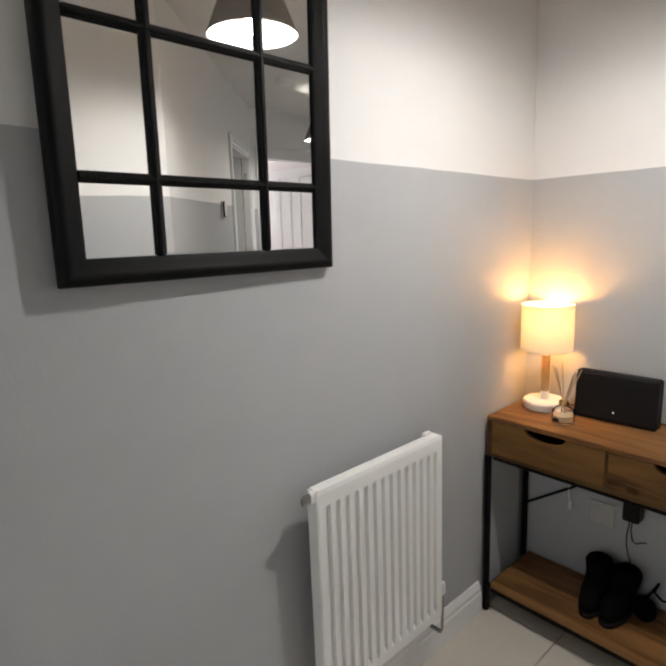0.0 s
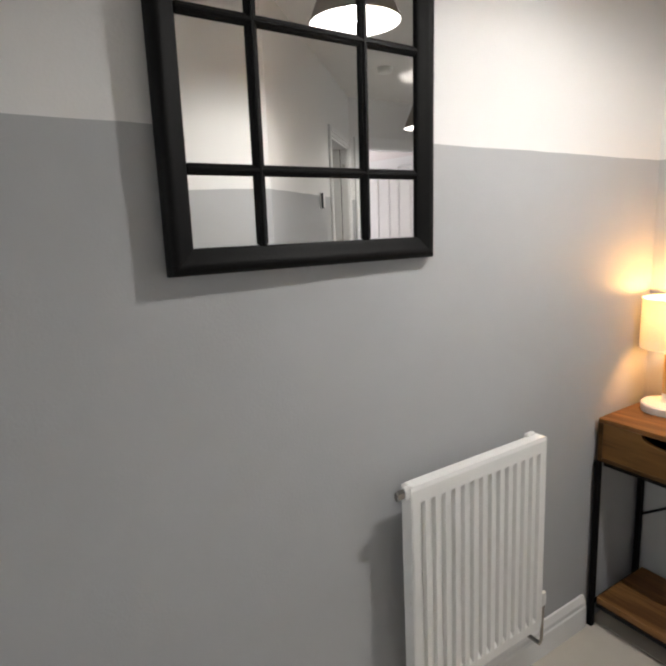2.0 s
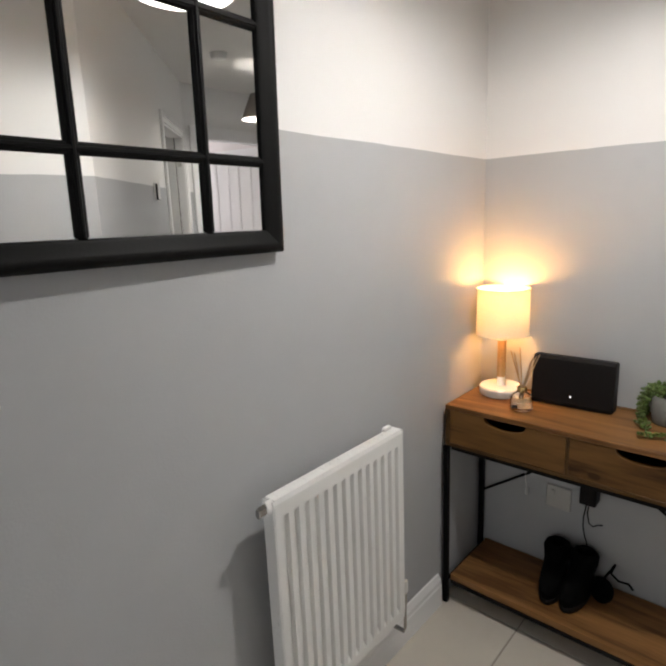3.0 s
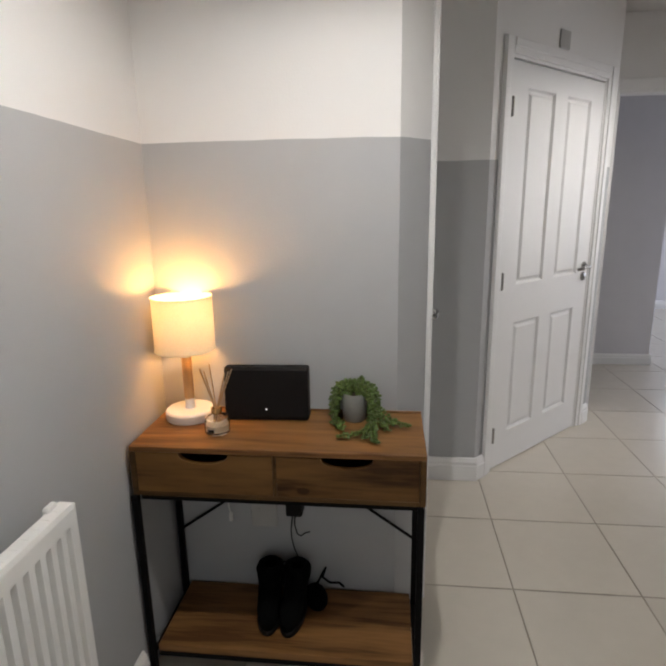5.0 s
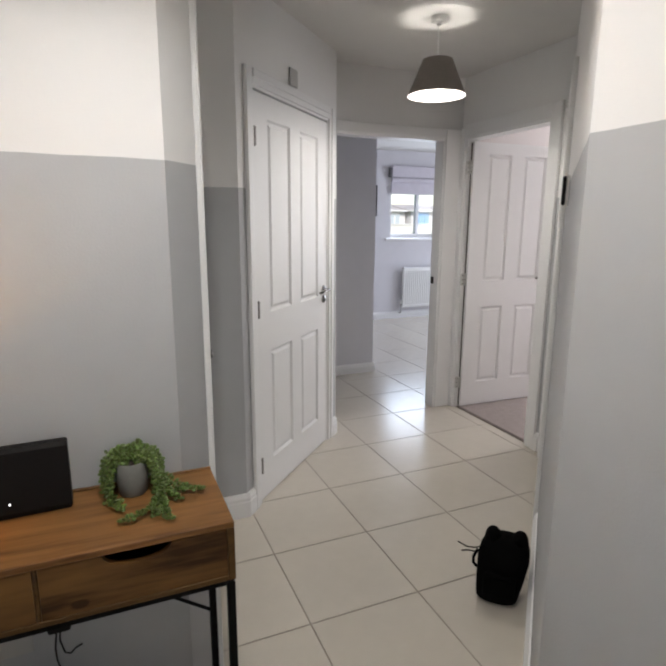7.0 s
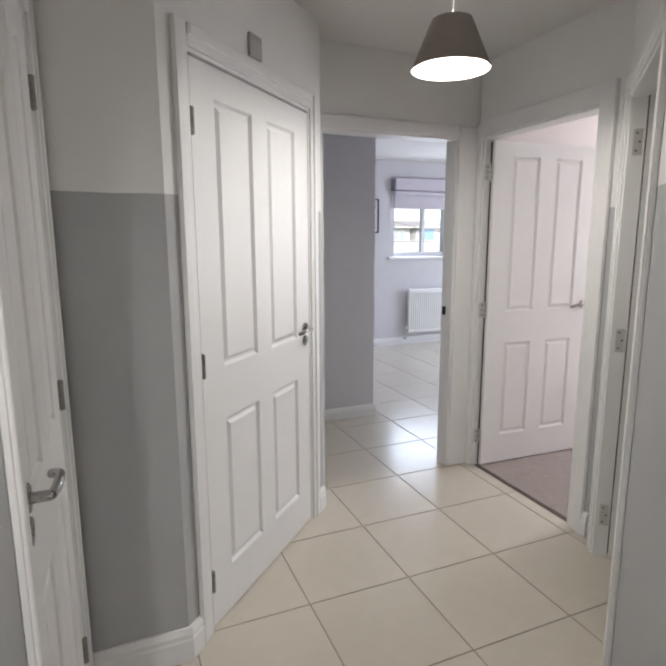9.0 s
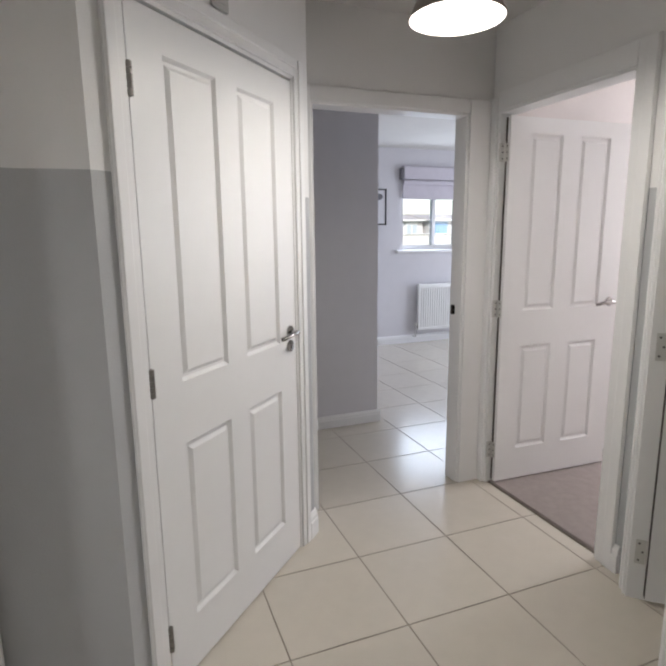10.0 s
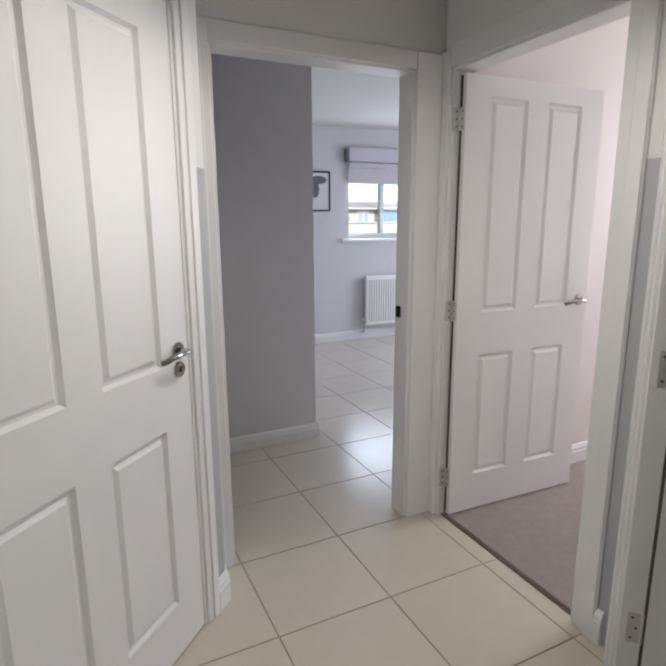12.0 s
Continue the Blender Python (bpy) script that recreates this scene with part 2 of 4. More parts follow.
LED = glow("white_indicator_light", (1, 1, 1), 3)
THRESHOLD = mat("dark_brown_threshold", (0.13, 0.105, 0.085), 0.7, grain=0.15, scale=50)
BRACKET_GREY = mat("dark_grey_plastic", (0.16, 0.155, 0.17), 0.5, grain=0.06, scale=60)
HINGE_STEEL = mat("dull_hinge_steel", (0.30, 0.285, 0.265), 0.32, 1.0, grain=0.08, scale=90)
SCREW = mat("dull_zinc_screw", (0.14, 0.135, 0.13), 0.5, 0.6, grain=0.1, scale=200)
# dark colour that stands in for shade in hinge gaps and small holes
GAP_SHADE = mat("painted_gap_shade", (0.045, 0.032, 0.024), 0.8, grain=0.2, scale=60)


def lit_fabric(name):
    m = bpy.data.materials.new(name)
    m.use_nodes = True
    nt = m.node_tree
    nt.nodes.remove(nt.nodes["Principled BSDF"])
    out = nt.nodes["Material Output"]
    co = nt.nodes.new("ShaderNodeTexCoord")
    n = nt.nodes.new("ShaderNodeTexNoise")
    n.inputs["Scale"].default_value = 220
    nt.links.new(co.outputs["Object"], n.inputs["Vector"])
    r = nt.nodes.new("ShaderNodeValToRGB")
    r.color_ramp.elements[0].color, r.color_ramp.elements[1].color = (0.72, 0.66, 0.52, 1), (0.86, 0.80, 0.66, 1)
    nt.links.new(n.outputs["Fac"], r.inputs["Fac"])
    d = nt.nodes.new("ShaderNodeBsdfDiffuse")
    t = nt.nodes.new("ShaderNodeBsdfTranslucent")
    nt.links.new(r.outputs["Color"], d.inputs["Color"])
    nt.links.new(r.outputs["Color"], t.inputs["Color"])
    mix = nt.nodes.new("ShaderNodeMixShader")
    mix.inputs["Fac"].default_value = 0.115
    nt.links.new(d.outputs[0], mix.inputs[1])
    nt.links.new(t.outputs[0], mix.inputs[2])
    nt.links.new(mix.outputs[0], out.inputs["Surface"])
    return m


LAMP_FABRIC = lit_fabric("cream_lampshade_linen")


# ---- building helpers ----
def part(name, bm, material, parent=None, label="", place=None, smooth=False):
    me = bpy.data.meshes.new(name)
    bmesh.ops.recalc_face_normals(bm, faces=bm.faces)
    bm.to_mesh(me)
    bm.free()
    for m in material if isinstance(material, (list, tuple)) else [material]:
        me.materials.append(m)
    if smooth:
        for p in me.polygons:
            p.use_smooth = True
        me.set_sharp_from_angle(angle=radians(38))
    ob = new(name, me)
    if parent is not None:
        ob.parent = parent
    if place is not None:
        ob.matrix_basis = place
    if label:
        tagged(ob, label)
    return ob


def thing(name, place, label, category, group=""):
    ob = new(name)
    ob.empty_display_size = 0.05
    ob.matrix_basis = place
    return tagged(ob, label, category, group)


def box(bm, x0, x1, y0, y1, z0, z1, bevel=0.0, m=None, seg=1, index=0):
    made = bmesh.ops.create_cube(bm, size=1.0)["verts"]
    t = Matrix.Translation(((x0 + x1) / 2, (y0 + y1) / 2, (z0 + z1) / 2)) @ Matrix.Diagonal((x1 - x0, y1 - y0, z1 - z0, 1))
    bmesh.ops.transform(bm, verts=made, matrix=(m @ t) if m is not None else t)
    faces = {f for v in made for f in v.link_faces}
    for f in faces:
        f.material_index = index
    if bevel:
        edges = {e for v in made for e in v.link_edges}
        bmesh.ops.bevel(bm, geom=list(edges), offset=bevel, segments=seg, affect="EDGES", profile=0.5)
    return bm


def boxed(*a, **k):
    return box(bmesh.new(), *a, **k)


def turned(profile, segs=32, bm=None, m=None, caps=False):
    """A solid of revolution about z from (radius, height) pairs."""
    bm = bm or bmesh.new()
    rings = []
    for r, z in profile:
        ring = []
        for i in range(segs):
            a = 2 * math.pi * i / segs
            v = Vector((r * math.cos(a), r * math.sin(a), z))
            ring.append(bm.verts.new(m @ v if m is not None else v))
        rings.append(ring)
    for a, b in zip(rings, rings[1:]):
        for i in range(segs):
            j = (i + 1) % segs
            bm.faces.new((a[i], a[j], b[j], b[i]))
    if caps:
        bm.faces.new(rings[0][::-1])
        bm.faces.new(rings[-1])
    return bm


def tube(points, radius, segs=8, bm=None):
    """A round bar along a chain of places."""
    bm = bm or bmesh.new()
    pts = [Vector(p) for p in points]
    rings = []
    for i, p in enumerate(pts):
        d = (pts[min(i + 1, len(pts) - 1)] - pts[max(i - 1, 0)]).normalized()
        u = d.orthogonal().normalized() if not rings else (last - d * last.dot(d)).normalized()
        last = u
        w = d.cross(u)
        rings.append([bm.verts.new(p + radius * (math.cos(2 * math.pi * k / segs) * u + math.sin(2 * math.pi * k / segs) * w)) for k in range(segs)])
    for a, b in zip(rings, rings[1:]):
        for i in range(segs):
            j = (i + 1) % segs
            bm.faces.new((a[i], a[j], b[j], b[i]))
    bm.faces.new(rings[0][::-1])
    bm.faces.new(rings[-1])
    return bm


def along(p0, p1):
    """The frame of a wall line: x runs from p0 to p1, y points into the room (to the left), z up."""
    d = Vector((p1[0] - p0[0], p1[1] - p0[1], 0))
    return pose(p0[0], p0[1], 0, 0, 0, math.degrees(math.atan2(d.y, d.x))), d.length


# ---- setting: walls ----
def wall(name, p0, p1, material, label, openings=(), thick=0.10, ends=(0, 0), z1=CEIL):
    m, length = along(p0, p1)
    bm = bmesh.new()
    s = -ends[0]
    for a, b, low, high in sorted(openings):
        box(bm, s, a, -thick, 0, -0.02, z1)
        if high < z1:
            box(bm, a, b, -thick, 0, high, z1)
        if low > 0:
            box(bm, a, b, -thick, 0, -0.02, low)
        s = b
    box(bm, s, length + ends[1], -thick, 0, -0.02, z1)
    return tagged(part(name, bm, material, place=m), label, "wall", kind="structure")


P = {
    "corner": (2.19, 1.575), "console_end": (2.19, 0.842), "nib": (2.30, 0.752), "hall_corner": (3.176, 0.752),
    "stub": (3.176, 0.434), "c_end": (3.985, -0.375), "a_corner": (4.17, -0.375), "ab": (4.17, -1.44), "bd": (3.19, -1.44),
    "d_start": (1.495, 0.255), "w_south": (-2.6, 0.255), "w_north": (-2.6, 1.575),
}
DOOR_H = 1.985
wall("wall_mirror_side", P["corner"], P["w_north"], GREY_WHITE_UNEVEN, "wall painted grey below and white above", ends=(0.1, 0.1))
wall("wall_console_side", P["console_end"], P["corner"], GREY_WHITE, "wall painted grey below and white above", ends=(0, 0))
wall("wall_nib", P["nib"], P["console_end"], GREY_WHITE, "short angled wall painted grey and white", thick=0.06)
wall("wall_cupboard", P["hall_corner"], P["nib"], GREY_WHITE, "wall with cupboard door, grey and white paint", [(0.062, 0.826, 0, DOOR_H)])
wall("wall_hall_stub", P["stub"], P["hall_corner"], GREY_WHITE, "short hall wall painted grey and white", ends=(0, 0.1))
S0 = (3.985 + 0.375) / math.sqrt(2)
wall("wall_angled_door", P["c_end"], P["stub"], GREY_WHITE, "angled hall wall with white panel door", [(S0 - 2.960, S0 - 2.055, 0, DOOR_H + 0.024)])
wall("wall_hall_end_return", P["a_corner"], P["c_end"], GREY_WHITE, "short return wall beside doorway", ends=(0.1, -0.002))
wall("wall_hall_end", P["ab"], P["a_corner"], GREY_WHITE, "hall end wall with open doorway", [(0.135, 1.000, 0, 1.995)], ends=(0.1, -0.003))
wall("wall_bedroom_door", P["bd"], P["ab"], GREY_WHITE, "hall wall with bedroom doorway", [(0.123, 0.935, 0, DOOR_H + 0.02)], ends=(0, -0.003))
D0 = (1.495 - 0.255) / math.sqrt(2)
wall("wall_angled_opposite", P["d_start"], P["bd"], GREY_WHITE, "angled hall wall opposite the panel door", [(2.36 - D0, 3.16 - D0, 0, DOOR_H)])
wall("wall_lobby_south", P["w_south"], P["d_start"], GREY_WHITE, "wall painted grey below and white above", ends=(0.1, 0))
# unseen end wall, set back so less light bounces into the lobby
wall("wall_unseen_end", P["w_north"], P["w_south"], GREY_WHITE, "unseen end wall with an added light opening", [(0.26, 1.06, 0.85, 2.05)])
# room beyond the hall end
wall("wall_pier", (5.26, -1.32), (5.26, 1.0), LILAC, "lilac painted wall of far room", ends=(0, 0.1), thick=0.12)
wall("wall_far_room_north", (7.75, -1.32), (5.26, -1.32), LILAC, "lilac painted wall of far room", ends=(0.1, -0.003))
wall("wall_window", (7.75, -5.0), (7.75, -1.32), LILAC, "lilac painted wall with window", [(1.24, 2.13, 1.185, 2.10)], thick=0.28, ends=(0.1, 0.1))
# unseen wall; its opening is added to let the fill in
wall("wall_far_room_south", (4.30, -5.0), (7.75, -5.0), LILAC, "lilac painted wall of far room", [(1.01, 2.81, 0.05, 2.1)], ends=(0.1, 0))
wall("wall_far_room_west", (4.29, -1.44), (4.29, -5.0), LILAC, "lilac painted wall of far room", thick=0.03, ends=(-0.05, 0.1))
wall("wall_far_room_entry_side", (4.28, 1.0), (4.28, -0.37), LILAC, "lilac painted wall of far room", thick=0.05, ends=(0.1, 0))
wall("wall_far_room_back", (5.26, 1.0), (4.28, 1.0), LILAC, "lilac painted wall of far room", ends=(0.1, 0.1))
# bedroom and store
wall("wall_bedroom_east", (4.21, -4.0), (4.21, -1.542), PINK, "pale pink bedroom wall", thick=0.09, ends=(0.1, 0))
# unseen bedroom wall with an opening added for the fill
wall("wall_bedroom_south", (3.12, -4.0), (4.21, -4.0), PINK, "pale pink bedroom wall", [(0.25, 1.0, 0.95, 2.1)], ends=(0.1, 0.1))
wall("wall_bedroom_west", (3.12, -1.542), (3.12, -4.0), PINK, "pale pink bedroom wall", ends=(0, 0.1), thick=0.05)
wall("wall_store_east", (3.06, -3.0), (3.06, -1.50), GREY_WHITE, "store room wall", thick=0.005, ends=(0, 0))
wall("wall_store_south", (1.2, -3.0), (3.06, -3.0), GREY_WHITE, "store room wall")
wall("wall_store_west", (1.2, 0.155), (1.2, -3.0), GREY_WHITE, "store room wall")

ceiling = tagged(part("ceiling", boxed(-2.9, 8.2, -5.3, 1.9, CEIL, CEIL + 0.1), CEILING), "flat white painted ceiling", "ceiling", kind="structure")
floor = tagged(part("floor", boxed(-2.9, 8.2, -5.3, 1.9, -0.10, -0.0035), GROUT), "cream square floor tiles with thin grey-brown joints", "floor", kind="structure")
carpet = tagged(part("floor_carpet", boxed(1.25, 4.21, -4.0, -1.47, -0.003, 0.012, bevel=0.004), CARPET), "taupe short-pile bedroom carpet", "carpet", kind="structure")
tagged(part("door_threshold", boxed(3.335, 4.105, -1.468, -1.456, -0.003, 0.004, bevel=0.002), THRESHOLD), "thin dark brown threshold strip between tiles and carpet", "threshold", kind="structure")


# ---- setting: skirting boards and door frames ----
SKIRT = [(0, 0), (0.018, 0), (0.018, 0.078), (0.0145, 0.084), (0.0145, 0.098), (0.010, 0.108), (0.006, 0.118), (0, 0.12)]


def skirting(p0, p1, a=0.0, b=None, material=GLOSS, high=1.0):
    m, length = along(p0, p1)
    b = length if b is None else b
    bm = bmesh.new()
    ends = [[bm.verts.new((s, y + 0.0005, z * high)) for y, z in SKIRT] for s in (a, b)]
    n = len(SKIRT)
    for i in range(n):
        j = (i + 1) % n
        bm.faces.new((ends[0][i], ends[0][j], ends[1][j], ends[1][i]))
    bm.faces.new(ends[0][::-1])
    bm.faces.new(ends[1])
    return tagged(part("baseboard", bm, material, place=m), "white moulded skirting board along the wall", "skirting board", kind="structure")


skirting(P["corner"], P["w_north"], 0.312)
skirting(P["stub"], P["hall_corner"], -0.012)
skirting(P["c_end"], P["stub"], -0.004, S0 - 3.015)
skirting(P["c_end"], P["stub"], S0 - 2.0, None)
skirting(P["a_corner"], P["c_end"], 0.018)
skirting(P["bd"], P["ab"], 0.02, 0.07)
skirting(P["d_start"], P["bd"], 0, 2.285 - D0)
skirting(P["w_south"], P["d_start"])
skirting((5.26, -1.32), (5.26, 1.0), -0.018, high=0.75)
skirting((7.75, -1.32), (5.26, -1.32), high=0.75)
skirting((7.75, -5.0), (7.75, -1.32), high=0.85)
skirting((4.21, -4.0), (4.21, -1.542))


def door_frame(name, p0, p1, a, b, high, depth, label, width=0.066, sides=(1, 1), flat=0.0, plain_head=False):
    """Lining and moulded architrave round an opening from a to b along the wall line."""
    m, _ = along(p0, p1)
    ob = thing(name, m, label, "door frame")
    ob["kind"] = "structure"
    lin = bmesh.new()
    box(lin, a, a + 0.022, -depth, 0.002, 0, high, 0.0015)
    box(lin, b - 0.022, b, -depth, 0.002, 0, high, 0.0015)
    box(lin, a, b, -depth, 0.002, high - 0.022, high + 0.0005, 0.0015)
    part("lining", lin, GLOSS, ob)
    for side, s in ((-1, a + 0.010), (1, b - 0.010)):
        if not sides[0 if side < 0 else 1]:
            continue
        bm = bmesh.new()
        if flat and side < 0:
            part("architrave", box(bm, s - flat, s, 0.0005, 0.0175, 0, high + width - 0.01, 0.005, seg=3), GLOSS, ob, "wide plain board")
            continue
        o0, o1 = sorted((s, s + side * width))
        box(bm, o0, o1, 0.0005, 0.012, 0, high + width - 0.01, 0.002)
        q0, q1 = sorted((s + side * width * 0.42, s + side * width * 0.97))
        box(bm, q0, q1, 0.010, 0.019, 0, high + width - 0.012, 0.004, seg=2)
        part("architrave", bm, GLOSS, ob)
    bm = bmesh.new()
    x0, x1 = a + 0.010, b - 0.010
    box(bm, x0, x1, 0.0005, 0.012, high - 0.010, high + width - 0.01, 0.002)
    if not plain_head:
        box(bm, x0, x1, 0.010, 0.019, high - 0.010 + width * 0.42, high + width - 0.012, 0.004, seg=2)
    part("head_architrave", bm, GLOSS, ob)
    return ob


door_frame("door_frame_cupboard", P["hall_corner"], P["nib"], 0.062, 0.826, DOOR_H, 0.10, "white moulded frame round the cupboard door", 0.058)
door_frame("door_frame_angled", P["c_end"], P["stub"], S0 - 2.960, S0 - 2.055, DOOR_H + 0.024, 0.10, "white moulded frame round the closed panel door")
door_frame("door_frame_hall_end", P["ab"], P["a_corner"], 0.135, 1.000, 1.995, 0.10, "white moulded frame of the open doorway", flat=0.125, plain_head=True)
door_frame("door_frame_bedroom", P["bd"], P["ab"], 0.123, 0.935, DOOR_H + 0.02, 0.10, "white moulded frame of the bedroom doorway", 0.088, sides=(1, 0), plain_head=True)
tagged(part("trim", boxed(4.117, 4.1695, -1.4395, -1.4205, 0, 2.06, 0.005, seg=3), GLOSS), "white corner trim between the two doorways", "trim", kind="structure")
door_frame("door_frame_store", P["d_start"], P["bd"], 2.36 - D0, 3.16 - D0, DOOR_H, 0.10, "white moulded frame of the store doorway")


# ---- doors ----
def leaf_mesh(w, h, t=0.036):
    bm = bmesh.new()
    mid = w / 2
    xs = [0, 0.13, mid - 0.0575, mid + 0.0575, w - 0.13, w]
    zs = [0.008, 0.19, 0.775, 0.97, 1.876, h]
    grids, panels = [], []
    for y in (0.0, -t):
        g = [[bm.verts.new((x, y, z)) for z in zs] for x in xs]
        for i in range(5):
            for j in range(5):
                q = (g[i][j], g[i + 1][j], g[i + 1][j + 1], g[i][j + 1])
                f = bm.faces.new(q if y < 0 else q[::-1])
                if i in (1, 3) and j in (1, 3):
                    panels.append(f)
        grids.append(g)
    f, b = grids
    ring = [(i, 0) for i in range(5)] + [(5, j) for j in range(5)] + [(i, 5) for i in range(5, 0, -1)] + [(0, j) for j in range(5, 0, -1)]
    for (i, j), (k, l) in zip(ring, ring[1:] + ring[:1]):
        bm.faces.new((f[i][j], f[k][l], b[k][l], b[i][j]))
    bmesh.ops.recalc_face_normals(bm, faces=bm.faces)
    bmesh.ops.inset_individual(bm, faces=panels, thickness=0.013, depth=-0.012)
    bmesh.ops.inset_individual(bm, faces=panels, thickness=0.012, depth=0.0)
    bmesh.ops.inset_individual(bm, faces=panels, thickness=0.018, depth=0.0095)
    return bm


def lever(parent, x, y, out, toward, z=1.005, keyhole=True):
    """Lever handle on a round rose, with a key escutcheon under it. out: which way it stands off; toward: which way the lever points."""
    to = pose(x, y, z) @ pose(0, 0, 0, -90 * out)
    bm = turned([(0.0001, 0), (0.026, 0), (0.026, 0.006), (0.023, 0.009), (0.0001, 0.009)], 28, m=to)
    turned([(0.0095, 0.008), (0.0095, 0.040), (0.0001, 0.046)], 16, bm, to)
    pts = [(x, y + out * 0.040, z), (x + toward * 0.02, y + out * 0.046, z + 0.002), (x + toward * 0.05, y + out * 0.048, z + 0.004),
           (x + toward * 0.085, y + out * 0.046, z + 0.001), (x + toward * 0.108, y + out * 0.040, z - 0.006), (x + toward * 0.118, y + out * 0.028, z - 0.010)]
    tube(pts, 0.0088, 12, bm)
    handle = part("door_handle", bm, CHROME, parent, "polished chrome lever handle on a round rose", smooth=True)
    if not keyhole:
        return handle
    to = pose(x, y, z - 0.058) @ pose(0, 0, 0, -90 * out)
    bm = turned([(0.006, 0.002), (0.009, 0.009), (0.023, 0.008), (0.025, 0.004), (0.025, 0)], 28, m=to)
    cover = part("escutcheon", bm, CHROME, parent, "round chrome keyhole cover", smooth=True)
    # dark disc paints the shade inside the keyhole
    part("keyhole", turned([(0.0001, 0.003), (0.0068, 0.003)], 12, m=to), GAP_SHADE, cover)
    return handle


def hinge(parent, x, y, z, side, plate=True):
    bm = bmesh.new()
    for k in range(5):
        low = -0.041 + k * 0.0166
        turned([(0.0001, low), (0.0085, low + 0.0008), (0.0085, low + 0.0148), (0.0001, low + 0.0156)], 14, bm, pose(x, y + 0.006, z))
    turned([(0.0001, -0.044), (0.0045, -0.0425), (0.0045, 0.0425), (0.0001, 0.044)], 10, bm, pose(x, y + 0.006, z))
    if plate:
        box(bm, min(x, x + side * 0.028), max(x, x + side * 0.028), y - 0.001, y + 0.0015, z - 0.05, z + 0.05)
        for k in (-0.033, 0, 0.033):
            turned([(0.0001, 0.003), (0.0035, 0.002)], 8, bm, pose(x + side * 0.017, y, z + k) @ pose(0, 0, 0, -90))
    return part("hinge", bm, HINGE_STEEL, parent, "small steel butt hinge", smooth=True)


def folded_hinge(parent, z):
    """Butt hinge of an open leaf: one plate on the leaf's edge, one on the lining, a knuckle between."""
    bm = boxed(-0.0042, -0.0008, -0.031, -0.003, z - 0.045, z + 0.045, 0.0006)
    box(bm, -0.034, -0.004, -0.0008, 0.0062, z - 0.045, z + 0.045, 0.0006)
    turned([(0.0001, -0.046), (0.005, -0.045), (0.005, 0.045), (0.0001, 0.046)], 12, bm, pose(-0.005, -0.004, z))
    ob = part("hinge", bm, NICKEL, parent, "steel butt hinge with screws")
    for k in (-0.030, 0.0, 0.030):
        part("screw", turned([(0.0001, 0.0012), (0.0042, 0.001), (0.0046, 0)], 8, m=pose(-0.0042, -0.019, z + k) @ pose(0, 0, 0, 0, -90)), SCREW, ob)
        part("screw", turned([(0.0001, 0.0012), (0.0042, 0.001), (0.0046, 0)], 8, m=pose(-0.017, -0.0008, z + k) @ pose(0, 0, 0, 90)), SCREW, ob)
    return ob


def door(name, place, w, hinge_at, fronts, label, h=1.978, lever_z=1.005, plates=0, edge_depth=0.034):
    ob = thing(name, place, label, "door")
    ob["kind"] = "structure"
    part("leaf", leaf_mesh(w, h), DOORPAINT, ob)
    x = w - 0.052 if hinge_at == 0 else 0.052
    for out in fronts:
        lever(ob, x, 0.0 if out > 0 else -0.036, out, -1 if hinge_at == 0 else 1, lever_z, plates >= 0)
    for z in (0.198, 0.998, 1.785) if plates >= 0 else ():
        hinge(ob, -0.003 if hinge_at == 0 else w + 0.003, 0.0 if plates >= 0 else -0.036, z, (-1 if hinge_at == 0 else 1) * (1 if plates else -1), plates != 0)
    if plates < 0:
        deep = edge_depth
        # strip painted dark for the shaded gap between leaf and lining
        part("hinge_gap_shade", boxed(-0.0016, 0.0, -deep, -0.001, 0.012, h - 0.004), GAP_SHADE, ob, "dark strip for the shaded hinge gap")
    if edge_depth < 0.03:
        for z in (0.188, 0.983, 1.783):
            folded_hinge(ob, z)
    return ob


mC, _ = along(P["c_end"], P["stub"])
door("door_1", mC @ pose(S0 - 2.9360, -0.001, 0), 0.8535, 1, (1,), "closed white four-panel door with chrome lever handle")
mL, _ = along(P["hall_corner"], P["nib"])
door("door_2", mL @ pose(0.087, -0.001, 0), 0.714, 0, (1,), "closed white four-panel cupboard door with chrome lever")
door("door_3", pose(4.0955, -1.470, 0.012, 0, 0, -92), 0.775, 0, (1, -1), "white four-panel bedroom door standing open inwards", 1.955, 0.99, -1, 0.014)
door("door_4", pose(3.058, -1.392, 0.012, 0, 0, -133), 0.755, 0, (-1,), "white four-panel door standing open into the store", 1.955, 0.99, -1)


def hinge_plate(frame_name, place):
    """The half of a butt hinge that is screwed to a door lining."""
    bm = boxed(-0.018, 0.018, 0, 0.002, -0.05, 0.05, 0.0006)
    turned([(0.0001, -0.05), (0.006, -0.049), (0.006, 0.049), (0.0001, 0.05)], 12, bm, pose(0.022, 0.003, 0))
    owner = bpy.data.objects[frame_name]
    ob = part("hinge_plate", bm, NICKEL, owner, "steel hinge plate screwed to the lining", owner.matrix_basis.inverted() @ place)
    for x, z in ((-0.006, -0.034), (0.006, 0), (-0.006, 0.034)):
        part("screw", turned([(0.0046, 0.002), (0.0042, 0.003), (0.0001, 0.0032)], 8, m=pose(x, 0, z) @ pose(0, 0, 0, -90)), SCREW, ob)
    return ob


FLIP = Matrix.Rotation(radians(90), 4, "Z") @ Matrix.Rotation(radians(180), 4, "Y")
mD, _ = along(P["d_start"], P["bd"])
